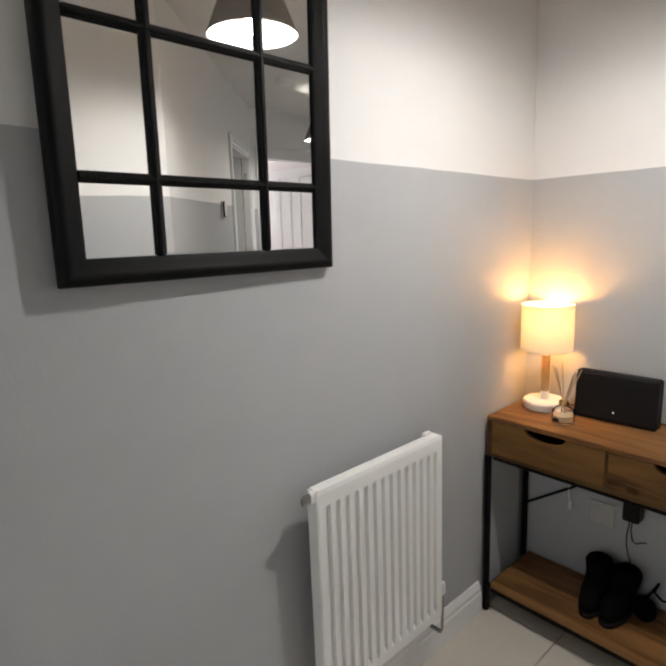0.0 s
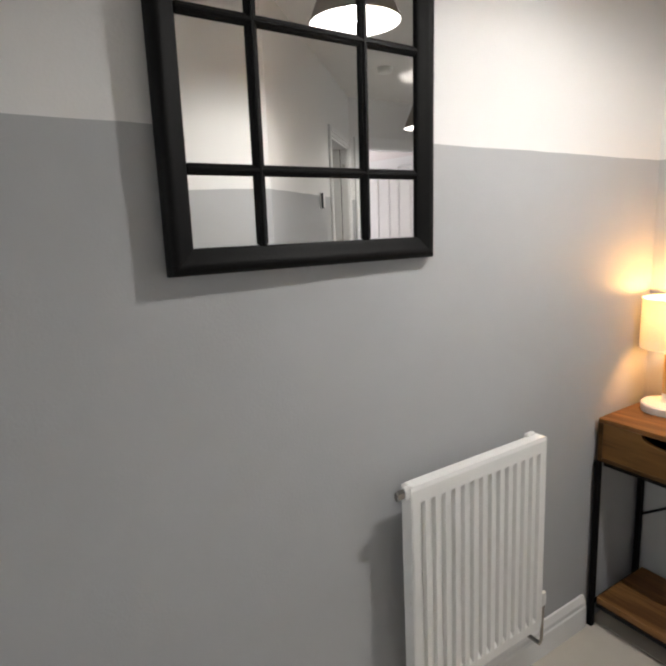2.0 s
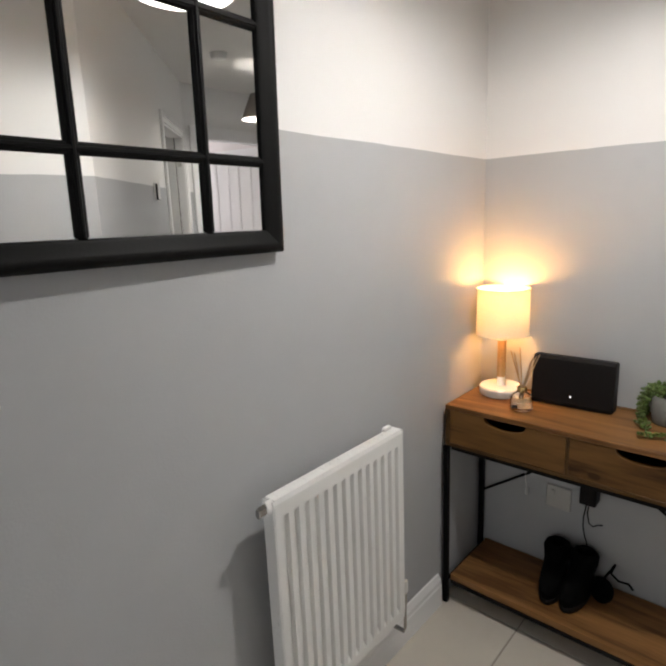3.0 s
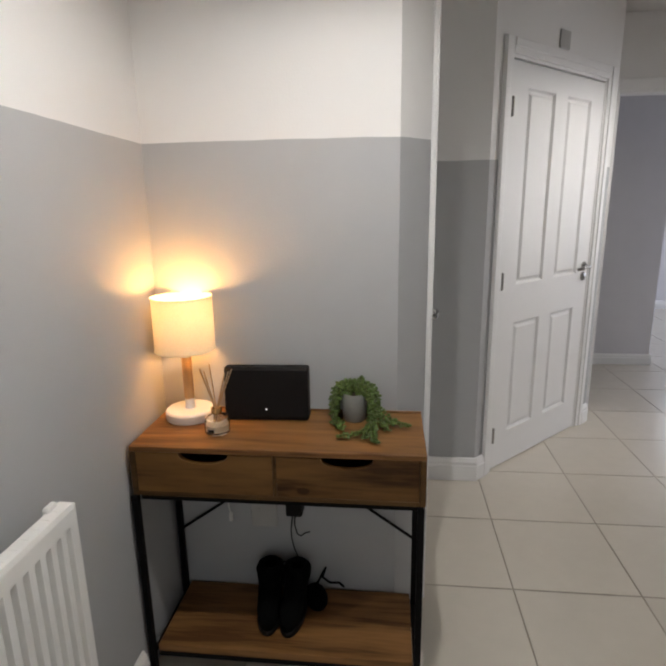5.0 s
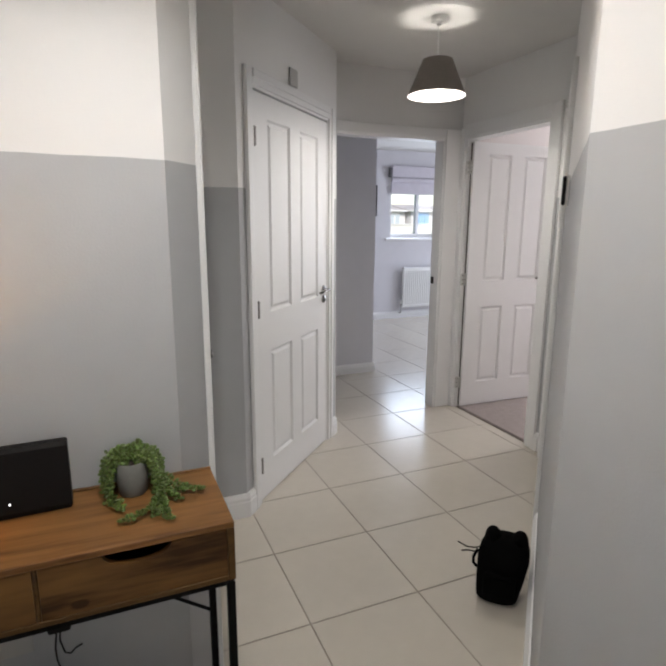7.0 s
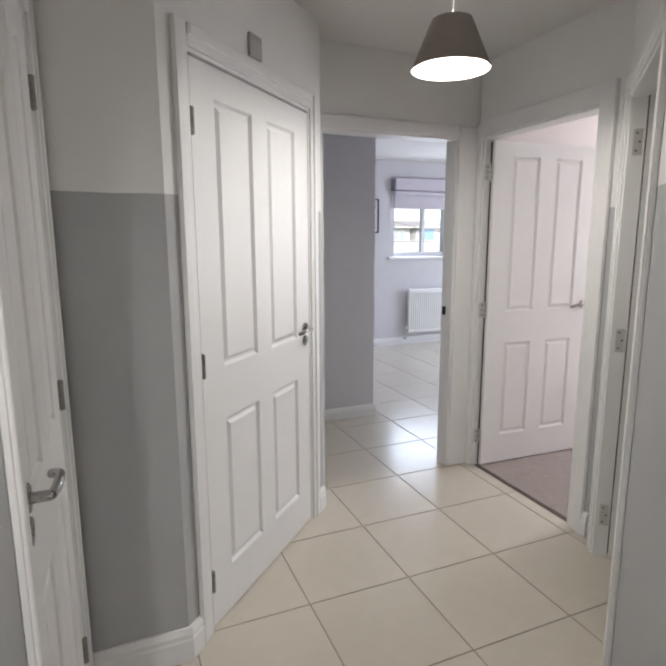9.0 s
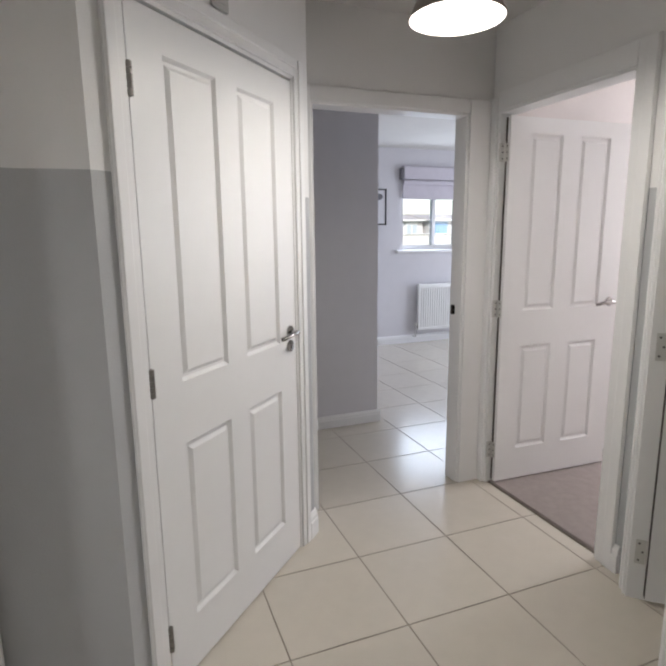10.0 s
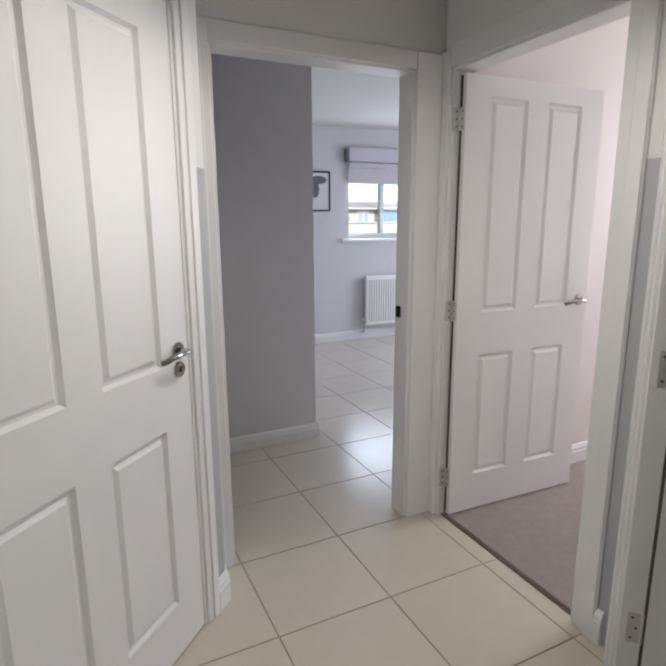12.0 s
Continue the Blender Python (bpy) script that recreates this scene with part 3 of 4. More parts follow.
for z in (0.20, 0.995, 1.795):
    hinge_plate("door_frame_store", mD @ pose(3.138 - D0 - 0.0005, -0.035, z) @ FLIP)
    hinge_plate("door_frame_hall_end", pose(4.23, -0.4625, z) @ Matrix.Rotation(radians(180), 4, "Y") @ pose(0, 0, 0, 0, 0, 180) @ pose(0, 0, 0, 180))
# strike plate in the end doorway
strike = thing("strike_plate", pose(4.235, -1.2828, 0.985), "dark steel latch strike plate in the door lining", "strike plate")
part("plate", boxed(-0.015, 0.015, 0, 0.011, -0.026, 0.026, 0.005, seg=3), PLASTIC_BLACK, strike)
# dark block painted in for the shaded latch hole
part("latch_hole", boxed(-0.006, 0.006, 0.0105, 0.0118, -0.014, 0.014), GAP_SHADE, strike)


# ---- radiators ----
def radiator(place, width, height, label):
    ob = thing("radiator", place, label, "radiator")
    n = round(width / 0.0335)
    pitch = (width - 0.03) / n
    bm = bmesh.new()
    prof = [(-width / 2, 0.0)]
    for i in range(n):
        c = -width / 2 + 0.015 + pitch * (i + 0.5)
        prof += [(c - 0.0085, 0.0), (c - 0.0050, -0.020), (c + 0.0050, -0.020), (c + 0.0085, 0.0)]
    prof.append((width / 2, 0.0))
    zs = [(0.0, 0), (0.028, 0), (0.040, 1), (height - 0.052, 1), (height - 0.040, 0), (height - 0.008, 0), (height, -0.6)]
    rows = []
    for z, k in zs:
        rows.append([bm.verts.new((x, (y * k if k >= 0 else k * 0.008), z)) for x, y in prof])
    for a, b in zip(rows, rows[1:]):
        for i in range(len(prof) - 1):
            bm.faces.new((a[i], a[i + 1], b[i + 1], b[i]))
    part("front_panel", bm, RADIATOR, ob)
    bm = bmesh.new()
    box(bm, -width / 2, width / 2, -0.062, -0.052, 0, height - 0.002, 0.003)
    part("rear_panel", bm, RADIATOR, ob)
    bm = bmesh.new()
    for i in range(n * 2):
        x = -width / 2 + 0.02 + (width - 0.04) * i / (n * 2 - 1)
        box(bm, x - 0.0008, x + 0.0008, -0.052, -0.033, 0.03, height - 0.03)
    tagged(part("convector_fin", bm, RADIATOR, ob), kind="stuff")
    for s in (-1, 1):
        x = s * width / 2
        bm = boxed(min(x, x + s * 0.004), max(x, x + s * 0.004), -0.066, -0.001, 0.012, height + 0.001, 0.0015)
        part("side_panel", bm, RADIATOR, ob)
    bm = bmesh.new()
    box(bm, -width / 2 + 0.002, width / 2 - 0.002, -0.064, -0.005, height - 0.006, height + 0.003, 0.002)
    for i in range(int(width / 0.03)):
        x = -width / 2 + 0.02 + i * 0.03
        box(bm, x, x + 0.022, -0.05, -0.018, height + 0.0026, height + 0.0034)
    part("top_grille", bm, RADIATOR, ob)
    bm = turned([(0.0001, 0), (0.017, 0), (0.017, 0.018), (0.0001, 0.018)], 18, m=pose(-width / 2 + 0.002, -0.022, height - 0.012) @ pose(0, 0, 0, 0, -90))
    part("end_boss", bm, RADIATOR, ob, smooth=True)
    bm = turned([(0.0001, 0.018), (0.014, 0.018), (0.014, 0.036), (0.011, 0.040), (0.0001, 0.040)], 6, m=pose(-width / 2 + 0.002, -0.022, height - 0.012) @ pose(0, 0, 0, 0, -90))
    part("blanking_plug", bm, CHROME, ob, "chrome blanking plug")
    bm = boxed(width / 2 - 0.045, width / 2 - 0.012, -0.075, -0.05, height - 0.02, height + 0.012, 0.004)
    part("bracket_cap", bm, PLASTIC_WHITE, ob)
    x = width / 2 + 0.028
    bm = turned([(0.0001, 0.012), (0.009, 0.012), (0.009, 0.055), (0.0001, 0.055)], 14, m=pose(x, -0.034, 0))
    tube([(x, -0.034, 0.035), (x - 0.03, -0.034, 0.035)], 0.008, 10, bm)
    tube([(x, -0.034, 0.02), (x, -0.034, -0.07), (x, -0.044, -0.085), (x, -0.20, -0.088)], 0.007, 10, bm)
    part("valve_body", bm, CHROME, ob, "chrome lockshield valve with pipe", smooth=True)
    bm = turned([(0.0001, 0.054), (0.0125, 0.054), (0.014, 0.06), (0.014, 0.085), (0.011, 0.094), (0.0001, 0.095)], 18, m=pose(x, -0.034, 0))
    part("valve_cap", bm, PLASTIC_WHITE, ob, "white valve cap", smooth=True)
    for s in (-1, 1):
        bm = bmesh.new()
        box(bm, s * (width / 2 - 0.09) - 0.015, s * (width / 2 - 0.09) + 0.015, -0.163, -0.06, 0.06, height - 0.06, 0.002)
        part("wall_bracket", bm, STEEL, ob)
    return ob


radiator(Matrix.Translation((1.305, 1.488, 0.212)) @ Matrix.Diagonal((1, -0.52, 1, 1)), 0.475, 0.595, "white fluted steel panel radiator fixed low on the grey wall")
radiator(Matrix.Translation((7.64, -3.415, 0.172)) @ Matrix.Rotation(radians(90), 4, "Z") @ Matrix.Diagonal((1, 0.66, 1, 1)), 0.72, 0.58, "white fluted panel radiator under the window")


# ---- mirror ----
def window_mirror():
    ob = thing("wall_mirror", pose(0.906, 1.5725, 1.325) @ pose(-0.010, -0.0065, 0, 0.5, 0.9, 1.2), "window-style wall mirror in a black moulded frame", "mirror")
    w, h, f = 0.608, 0.86, 0.046
    y_glass = -0.010
    for name, a in (("frame_rail", (-w / 2, w / 2, 0, f)), ("frame_rail", (-w / 2, w / 2, h - f, h)), ("frame_stile", (-w / 2, -w / 2 + f, 0, h)), ("frame_stile", (w / 2 - f, w / 2, 0, h))):
        x0, x1, z0, z1 = a
        flat = name == "frame_rail"
        # section: rounded back edge outside, long slope down to the glass inside
        sec = [(0.0, 0.0), (0.0, -0.016), (0.003, -0.022), (0.009, -0.026), (0.016, -0.0265), (0.022, -0.024), (0.030, -0.021), (0.040, -0.019), (f, -0.015), (f, 0.0)]
        bm = bmesh.new()
        rows = []
        for end in (0, 1):
            ring = []
            for o, d in sec:
                if flat:
                    ring.append(bm.verts.new(((x0 + o) if end == 0 else (x1 - o), d - 0.001, o if z0 == 0 else z1 - o)))
                else:
                    ring.append(bm.verts.new((x0 + o if x0 < 0 else x1 - o, d - 0.001, (z0 + o) if end == 0 else (z1 - o))))
            rows.append(ring)
        for k in range(len(sec)):
            q = (k + 1) % len(sec)
            bm.faces.new((rows[0][k], rows[0][q], rows[1][q], rows[1][k]))
        bm.faces.new(rows[0][::-1])
        bm.faces.new(rows[1])
        part(name, bm, BLACK_FRAME, ob, smooth=True)
    xs = (-0.122, 0.119)
    zs = (0.181, 0.432, 0.682)
    for x in xs:
        part("glazing_bar", box(boxed(x - 0.011, x + 0.011, -0.017, y_glass + 0.002, f, h - f, 0.004), x - 0.004, x + 0.004, -0.021, -0.016, f, h - f, 0.002), BLACK_FRAME, ob)
    for z in zs:
        part("glazing_bar", box(boxed(-w / 2 + f, w / 2 - f, -0.0165, y_glass + 0.0018, z - 0.010, z + 0.010, 0.004), -w / 2 + f, w / 2 - f, -0.0205, -0.016, z - 0.004, z + 0.004, 0.002), BLACK_FRAME, ob)
    bx = [-w / 2 + f] + list(xs) + [w / 2 - f]
    bz = [f] + list(zs) + [h - f]
    for i in range(3):
        for j in range(4):
            bm = boxed(bx[i] + 0.001, bx[i + 1] - 0.001, y_glass, y_glass + 0.004, bz[j] + 0.001, bz[j + 1] - 0.001)
            part("mirror_pane", bm, MIRROR, ob)
    return ob


window_mirror()


# ---- ceiling lights ----
def pendant(x, y, z, label, size=1.0):
    ob = thing("pendant_light", pose(x, y, 0), label, "pendant light", "pendant lights")
    rb, rt, hh = 0.145 * size, 0.074 * size, 0.170 * size
    bm = turned([(rb, z), (rt, z + hh), (rt - 0.002, z + hh + 0.001)], 56)
    turned([(rb + 0.001, z), (rb + 0.001, z + 0.006), (rb - 0.002, z + 0.007)], 56, bm)
    shade = part("shade", bm, SHADE_OUT, ob, "tapered taupe fabric drum shade", smooth=True)
    bm = turned([(rb - 0.0025, z + 0.0005), (rt - 0.0025, z + hh - 0.0005)], 56)
    part("lining", bm, SHADE_IN, shade, "white inner lining", smooth=True)
    for k in range(3):
        a = 2 * math.pi * k / 3
        bm = tube([(0.02 * math.cos(a), 0.02 * math.sin(a), z + hh - 0.03), (rt * math.cos(a), rt * math.sin(a), z + hh - 0.004)], 0.0016, 6)
        part("shade_spoke", bm, PLASTIC_WHITE, ob)
    bm = turned([(0.0001, z + 0.118), (0.025, z + 0.118), (0.025, z + 0.150), (0.014, z + 0.168), (0.0035, z + 0.178)], 20)
    part("lampholder", bm, PLASTIC_WHITE, ob, smooth=True)
    part("cord", turned([(0.0033, z + 0.175), (0.0033, CEIL - 0.03)], 10), PLASTIC_WHITE, ob)
    bm = turned([(0.0001, CEIL), (0.041, CEIL), (0.040, CEIL - 0.022), (0.034, CEIL - 0.029), (0.012, CEIL - 0.033), (0.009, CEIL - 0.045), (0.0001, CEIL - 0.046)], 32)
    part("ceiling_rose", bm, PLASTIC_WHITE, ob, "white plastic ceiling rose", smooth=True)
    bm = turned([(0.012, z + 0.119), (0.013, z + 0.112), (0.016, z + 0.106), (0.0165, z + 0.102)], 20)
    part("bulb_cap", bm, PLASTIC_WHITE, ob, smooth=True)
    return ob


pendant(*PENDANT_1, 2.043, "taupe tapered pendant shade with lit bulb, hanging from ceiling", 1.055)
pendant(*PENDANT_2, 2.035, "taupe tapered pendant shade with lit bulb, hanging from ceiling")

smoke = thing("smoke_alarm", pose(2.88, -0.58, CEIL), "round white smoke alarm on the ceiling", "smoke alarm")
part("base", turned([(0.0001, 0), (0.055, 0), (0.055, -0.012), (0.0001, -0.012)], 36), PLASTIC_WHITE, smoke, smooth=True)
part("cover", turned([(0.052, -0.011), (0.052, -0.024), (0.044, -0.036), (0.02, -0.042), (0.0001, -0.043)], 36), PLASTIC_WHITE, smoke, smooth=True)

# ---- small wall fixtures ----
chime = thing("door_chime", mC @ pose(S0 - 2.481, 0.0005, 2.117), "small square pale grey chime box on the wall above the door", "door chime")
part("case", boxed(-0.043, 0.043, 0, 0.011, -0.041, 0.041, 0.004, seg=2), GREY_PLASTIC, chime)
bm = bmesh.new()
for k in range(5):
    box(bm, -0.026, 0.026, 0.0105, 0.0122, -0.022 + k * 0.011 - 0.002, -0.022 + k * 0.011 + 0.002)
part("grille", bm, GREY_PLASTIC, chime)

therm = thing("thermostat", mD @ pose(1.97 - D0, 0.0005, 1.52), "white wall thermostat with a black rim", "thermostat")
part("back_plate", boxed(-0.035, 0.045, 0, 0.011, -0.052, 0.052, 0.003), PLASTIC_WHITE, therm)
part("rim", boxed(-0.040, 0.020, 0.011, 0.022, -0.048, 0.048, 0.003), PLASTIC_BLACK, therm, "black plastic rim")
part("front_cover", boxed(-0.036, 0.016, 0.0222, 0.0245, -0.044, 0.044, 0.001), PLASTIC_WHITE, therm, "white front cover")
part("dial", turned([(0.0001, 0.016), (0.006, 0.016), (0.006, 0.022), (0.0001, 0.022)], 14, m=pose(0.037, 0, 0.02) @ pose(0, 0, 0, -90)), PLASTIC_WHITE, therm)

socket = thing("wall_socket", pose(2.1895, 1.27, 0.385), "dull grey single wall socket under the console", "wall socket")
part("face_plate", boxed(-0.009, 0, -0.043, 0.043, -0.043, 0.043, 0.003), GREY_PLASTIC, socket)
for k in (0.018,):
    part("switch", boxed(-0.0135, -0.009, k - 0.006, k + 0.006, 0.012, 0.028, 0.001), GREY_PLASTIC, socket)
cable = thing("white_cable", pose(2.168, 1.384, 0), "short white cable hanging behind the console", "cable")
part("cord", tube([(0.0, 0.004, 0.606), (0.0, 0.002, 0.50), (0.002, 0.0, 0.42), (0.003, -0.004, 0.395)], 0.0025, 8), PLASTIC_WHITE, cable, smooth=True)
part("tip", boxed(-0.003, 0.009, -0.011, 0.001, 0.365, 0.396, 0.003), PLASTIC_WHITE, cable)
plug = thing("power_adapter", pose(2.150, 1.16, 0.45), "black power adapter with hanging cable below the drawers", "power adapter")
part("body", boxed(-0.028, 0.028, -0.026, 0.026, -0.03, 0.05, 0.006, seg=2), PLASTIC_BLACK, plug)
bm = tube([(0, 0, -0.03), (0, 0.004, -0.07), (-0.01, -0.006, -0.10), (-0.008, -0.018, -0.108), (0, -0.03, -0.102), (0.005, -0.045, -0.10)], 0.0022, 8)
tube([(0, 0.008, -0.03), (0.004, 0.012, -0.06), (0.002, 0.016, -0.09), (-0.004, 0.014, -0.12), (-0.01, 0.006, -0.15), (-0.008, -0.004, -0.18), (0.0, 0.004, -0.205), (0.01, 0.03, -0.22), (0.02, 0.07, -0.23)], 0.0022, 8, bm)
part("cable", bm, PLASTIC_BLACK, plug, smooth=True)
part("mounting_pin", boxed(0.02, 0.040, -0.012, 0.012, -0.01, 0.02), PLASTIC_BLACK, plug)


# ---- console table ----
def console():
    x0, x1, y0, y1, top = 1.900, 2.182, 0.768, 1.560, 0.757
    ob = thing("console_table", pose((x0 + x1) / 2, (y0 + y1) / 2, 0), "rustic oak console table with two drawers on black steel legs", "console table")
    hx, hy = (x1 - x0) / 2, (y1 - y0) / 2
    part("tabletop", boxed(-hx, hx, -hy, hy, top - 0.016, top, 0.0015), OAK, ob, "warm oak-effect top")
    zb = 0.612
    for s in (-1, 1):
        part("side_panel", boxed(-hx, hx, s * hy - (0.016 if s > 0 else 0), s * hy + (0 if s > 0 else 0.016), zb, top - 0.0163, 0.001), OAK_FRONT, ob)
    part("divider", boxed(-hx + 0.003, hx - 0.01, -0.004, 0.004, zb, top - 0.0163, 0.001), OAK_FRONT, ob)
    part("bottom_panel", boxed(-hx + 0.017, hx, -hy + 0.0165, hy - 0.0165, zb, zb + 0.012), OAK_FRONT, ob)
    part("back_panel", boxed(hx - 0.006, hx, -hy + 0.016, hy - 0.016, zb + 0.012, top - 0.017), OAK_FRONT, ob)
    for s in (-1, 1):
        # drawer front with a scooped finger cut-out in its top edge
        w, h = hy - 0.016 - 0.004 - 0.002, top - 0.016 - zb - 0.0135
        c = s * (0.004 + (hy - 0.016)) / 2
        bm = bmesh.new()
        out = [(-w / 2, 0), (w / 2, 0), (w / 2, h)]
        n, half, deep = 18, 0.068, 0.031
        for i in range(n + 1):
            a = math.pi * i / n
            out.append((half * math.cos(a), h - deep * math.sin(a) ** 0.8))
        out.append((-w / 2, h))
        front = [bm.verts.new((-hx + 0.002, c + y, zb + 0.0128 + z)) for y, z in out]
        back = [bm.verts.new((-hx + 0.018, c + y, zb + 0.0128 + z)) for y, z in out]
        bm.faces.new(front)
        bm.faces.new(back[::-1])
        for i in range(len(out)):
            j = (i + 1) % len(out)
            bm.faces.new((front[i], front[j], back[j], back[i]))
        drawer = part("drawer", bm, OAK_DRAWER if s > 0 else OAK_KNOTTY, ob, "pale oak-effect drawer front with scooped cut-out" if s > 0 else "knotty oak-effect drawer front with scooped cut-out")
        part("drawer_box", boxed(-hx + 0.05, hx - 0.02, c - w / 2 + 0.01, c + w / 2 - 0.01, zb + 0.014, zb + 0.05), PLASTIC_BLACK, drawer)
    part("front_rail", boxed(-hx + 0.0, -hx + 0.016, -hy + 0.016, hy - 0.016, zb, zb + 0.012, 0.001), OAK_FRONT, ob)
    r = 0.018
    for sx in (-1, 1):
        for sy in (-1, 1):
            bx = sx * (hx - 0.011) - (0.008 if sx < 0 else 0.0)
            by = sy * (hy - 0.012) + (0.007 if sy > 0 else 0.0)
            part("leg", boxed(bx - r / 2, bx + r / 2, by - r / 2, by + r / 2, 0, zb - 0.001, 0.0015), BLACK_METAL, ob)
    bm = bmesh.new()
    for s in (-1, 1):
        box(bm, s * (hx - 0.011) - r / 2, s * (hx - 0.011) + r / 2, -hy + 0.022, hy - 0.022, zb - 0.013, zb - 0.001, 0.001)
        box(bm, -hx + 0.021, hx - 0.021, s * (hy - 0.012) - r / 2, s * (hy - 0.012) + r / 2, zb - 0.013, zb - 0.001, 0.001)
    part("upper_frame", bm, BLACK_METAL, ob)
    bm = bmesh.new()
    for s in (-1, 1):
        box(bm, s * (hx - 0.011) - r / 2, s * (hx - 0.011) + r / 2, -hy + 0.022, hy - 0.022, 0.080, 0.096, 0.001)
        box(bm, -hx + 0.021, hx - 0.021, s * (hy - 0.012) - r / 2, s * (hy - 0.012) + r / 2, 0.080, 0.096, 0.001)
    part("lower_frame", bm, BLACK_METAL, ob)
    part("shelf", boxed(-hx + 0.003, hx - 0.003, -hy + 0.024, hy - 0.024, 0.0965, 0.120, 0.001), OAK, ob, "oak-effect lower shelf")
    part("back_lip", boxed(hx - 0.004, hx + 0.003, -hy, hy, top + 0.0005, top + 0.006, 0.0015), OAK, ob, "thin raised lip along the back of the top")
    for s in (-1, 1):
        bm = tube([(hx - 0.011, s * (hy - 0.016), 0.333), (hx - 0.011, s * (hy - 0.395), zb - 0.012)], 0.0048, 8)
        part("brace", bm, BLACK_METAL, ob)
    return ob


console()
TOP = 0.7572


def table_lamp(x, y):
    ob = thing("table_lamp", pose(x, y, TOP), "lit table lamp with cream drum shade and beech stem", "table lamp")
    part("base", turned([(0.0001, 0), (0.070, 0), (0.072, 0.004), (0.072, 0.024), (0.068, 0.029), (0.0001, 0.030)], 44), CERAMIC_WHITE, ob, "round white base", smooth=True)
    part("neck", turned([(0.016, 0.029), (0.014, 0.036), (0.0135, 0.060), (0.0001, 0.060)], 24), CERAMIC_WHITE, ob, smooth=True)
    part("stem", turned([(0.0001, 0.060), (0.0135, 0.060), (0.0145, 0.064), (0.0145, 0.188), (0.0001, 0.19)], 24), BEECH, ob, "pale beech stem", smooth=True)
    r, z0, z1 = 0.0865, 0.213, 0.368
    part("shade", turned([(r, z0), (r - 0.001, z1)], 64), LAMP_FABRIC, ob, "cream linen drum shade, glowing", smooth=True)
    for z in (z0, z1):
        bm = tube([(r * math.cos(2 * math.pi * k / 48), r * math.sin(2 * math.pi * k / 48), z) for k in range(49)], 0.0018, 6)
        part("shade_rim", bm, LAMP_FABRIC, ob, smooth=True)
    bm = turned([(0.0001, 0.19), (0.017, 0.19), (0.017, 0.235), (0.0001, 0.235)], 18)
    part("lampholder", bm, PLASTIC_WHITE, ob, smooth=True)
    bm = bmesh.new()
    for k in range(3):
        a = 2 * math.pi * k / 3 + 0.4
        tube([(0.016 * math.cos(a), 0.016 * math.sin(a), 0.215), ((r - 0.001) * math.cos(a), (r - 0.001) * math.sin(a), z0 + 0.004)], 0.0015, 6, bm)
    part("shade_spider", bm, PLASTIC_WHITE, ob)
    return ob


table_lamp(2.112, 1.463)


def reed_diffuser(x, y):
    ob = thing("reed_diffuser", pose(x, y, TOP), "clear glass reed diffuser with pale reeds", "reed diffuser")
    part("bottle", turned([(0.0001, 0), (0.032, 0), (0.0355, 0.004), (0.0355, 0.036), (0.033, 0.044), (0.022, 0.052), (0.013, 0.056), (0.013, 0.060), (0.010, 0.060), (0.010, 0.055), (0.020, 0.049), (0.031, 0.042), (0.0325, 0.035), (0.0325, 0.008), (0.0001, 0.007)], 36), GLASS, ob, "round clear glass bottle", smooth=True)
    part("oil", turned([(0.0001, 0.008), (0.032, 0.0085), (0.032, 0.026), (0.0001, 0.026)], 32), OIL, ob, smooth=True)
    part("label", boxed(-0.0366, -0.0358, -0.002, 0.016, 0.010, 0.020), PLASTIC_BLACK, ob, "small dark label")
    part("collar", turned([(0.0135, 0.057), (0.0150, 0.058), (0.0150, 0.071), (0.0135, 0.073), (0.009, 0.073)], 28), BRASS, ob, "brass collar", smooth=True)
    for k, (a, lean, ln) in enumerate(((70, 0.40, 0.118), (95, 0.30, 0.13), (120, 0.22, 0.125), (60, 0.13, 0.135), (-80, 0.26, 0.115), (-95, 0.34, 0.125), (-70, 0.38, 0.128), (-110, 0.3, 0.11))):
        ca, sa = math.cos(radians(a)), math.sin(radians(a))
        bm = tube([(-0.010 * ca * lean, -0.03 * sa * lean, 0.03), (ca * lean * ln, sa * lean * ln, 0.062 + ln * math.cos(lean))], 0.0017, 6)
        part("reed", bm, REED, ob)
    return ob


reed_diffuser(2.008, 1.346)


def router():
    ob = thing("broadband_router", pose(2.118, 1.225, TOP) @ pose(0, 0, 0, 0, 4, 2), "upright black plastic broadband router with white light", "router")
    bm = bmesh.new()
    prof = [(-0.020, 0.0), (-0.024, 0.012), (-0.022, 0.150), (-0.016, 0.160), (0.010, 0.160), (0.018, 0.152), (0.030, 0.012), (0.028, 0.0)]
    ends = []
    for y in (-0.124, -0.119, 0.119, 0.124):
        k = 0.93 if abs(y) > 0.12 else 1.0
        ends.append([bm.verts.new((x * k, y, 0.08 + (z - 0.08) * (0.97 if k < 1 else 1) + (0.0024 if k < 1 and z < 0.01 else 0))) for x, z in prof])
    n = len(prof)
    for a, b in zip(ends, ends[1:]):
        for i in range(n):
            j = (i + 1) % n
            bm.faces.new((a[i], a[j], b[j], b[i]))
    bm.faces.new(ends[0][::-1])
    bm.faces.new(ends[-1])
    part("case", bm, PLASTIC_BLACK, ob)
    bm = bmesh.new()
    for k in range(24):
        box(bm, -0.012, 0.008, -0.11 + k * 0.0095, -0.106 + k * 0.0095, 0.1598, 0.1612)
    part("top_vent", bm, PLASTIC_BLACK, ob)
    part("indicator", boxed(-0.0252, -0.0225, -0.0014, 0.0014, 0.0328, 0.0350), LED, ob, "small white indicator light")
    return ob


router()


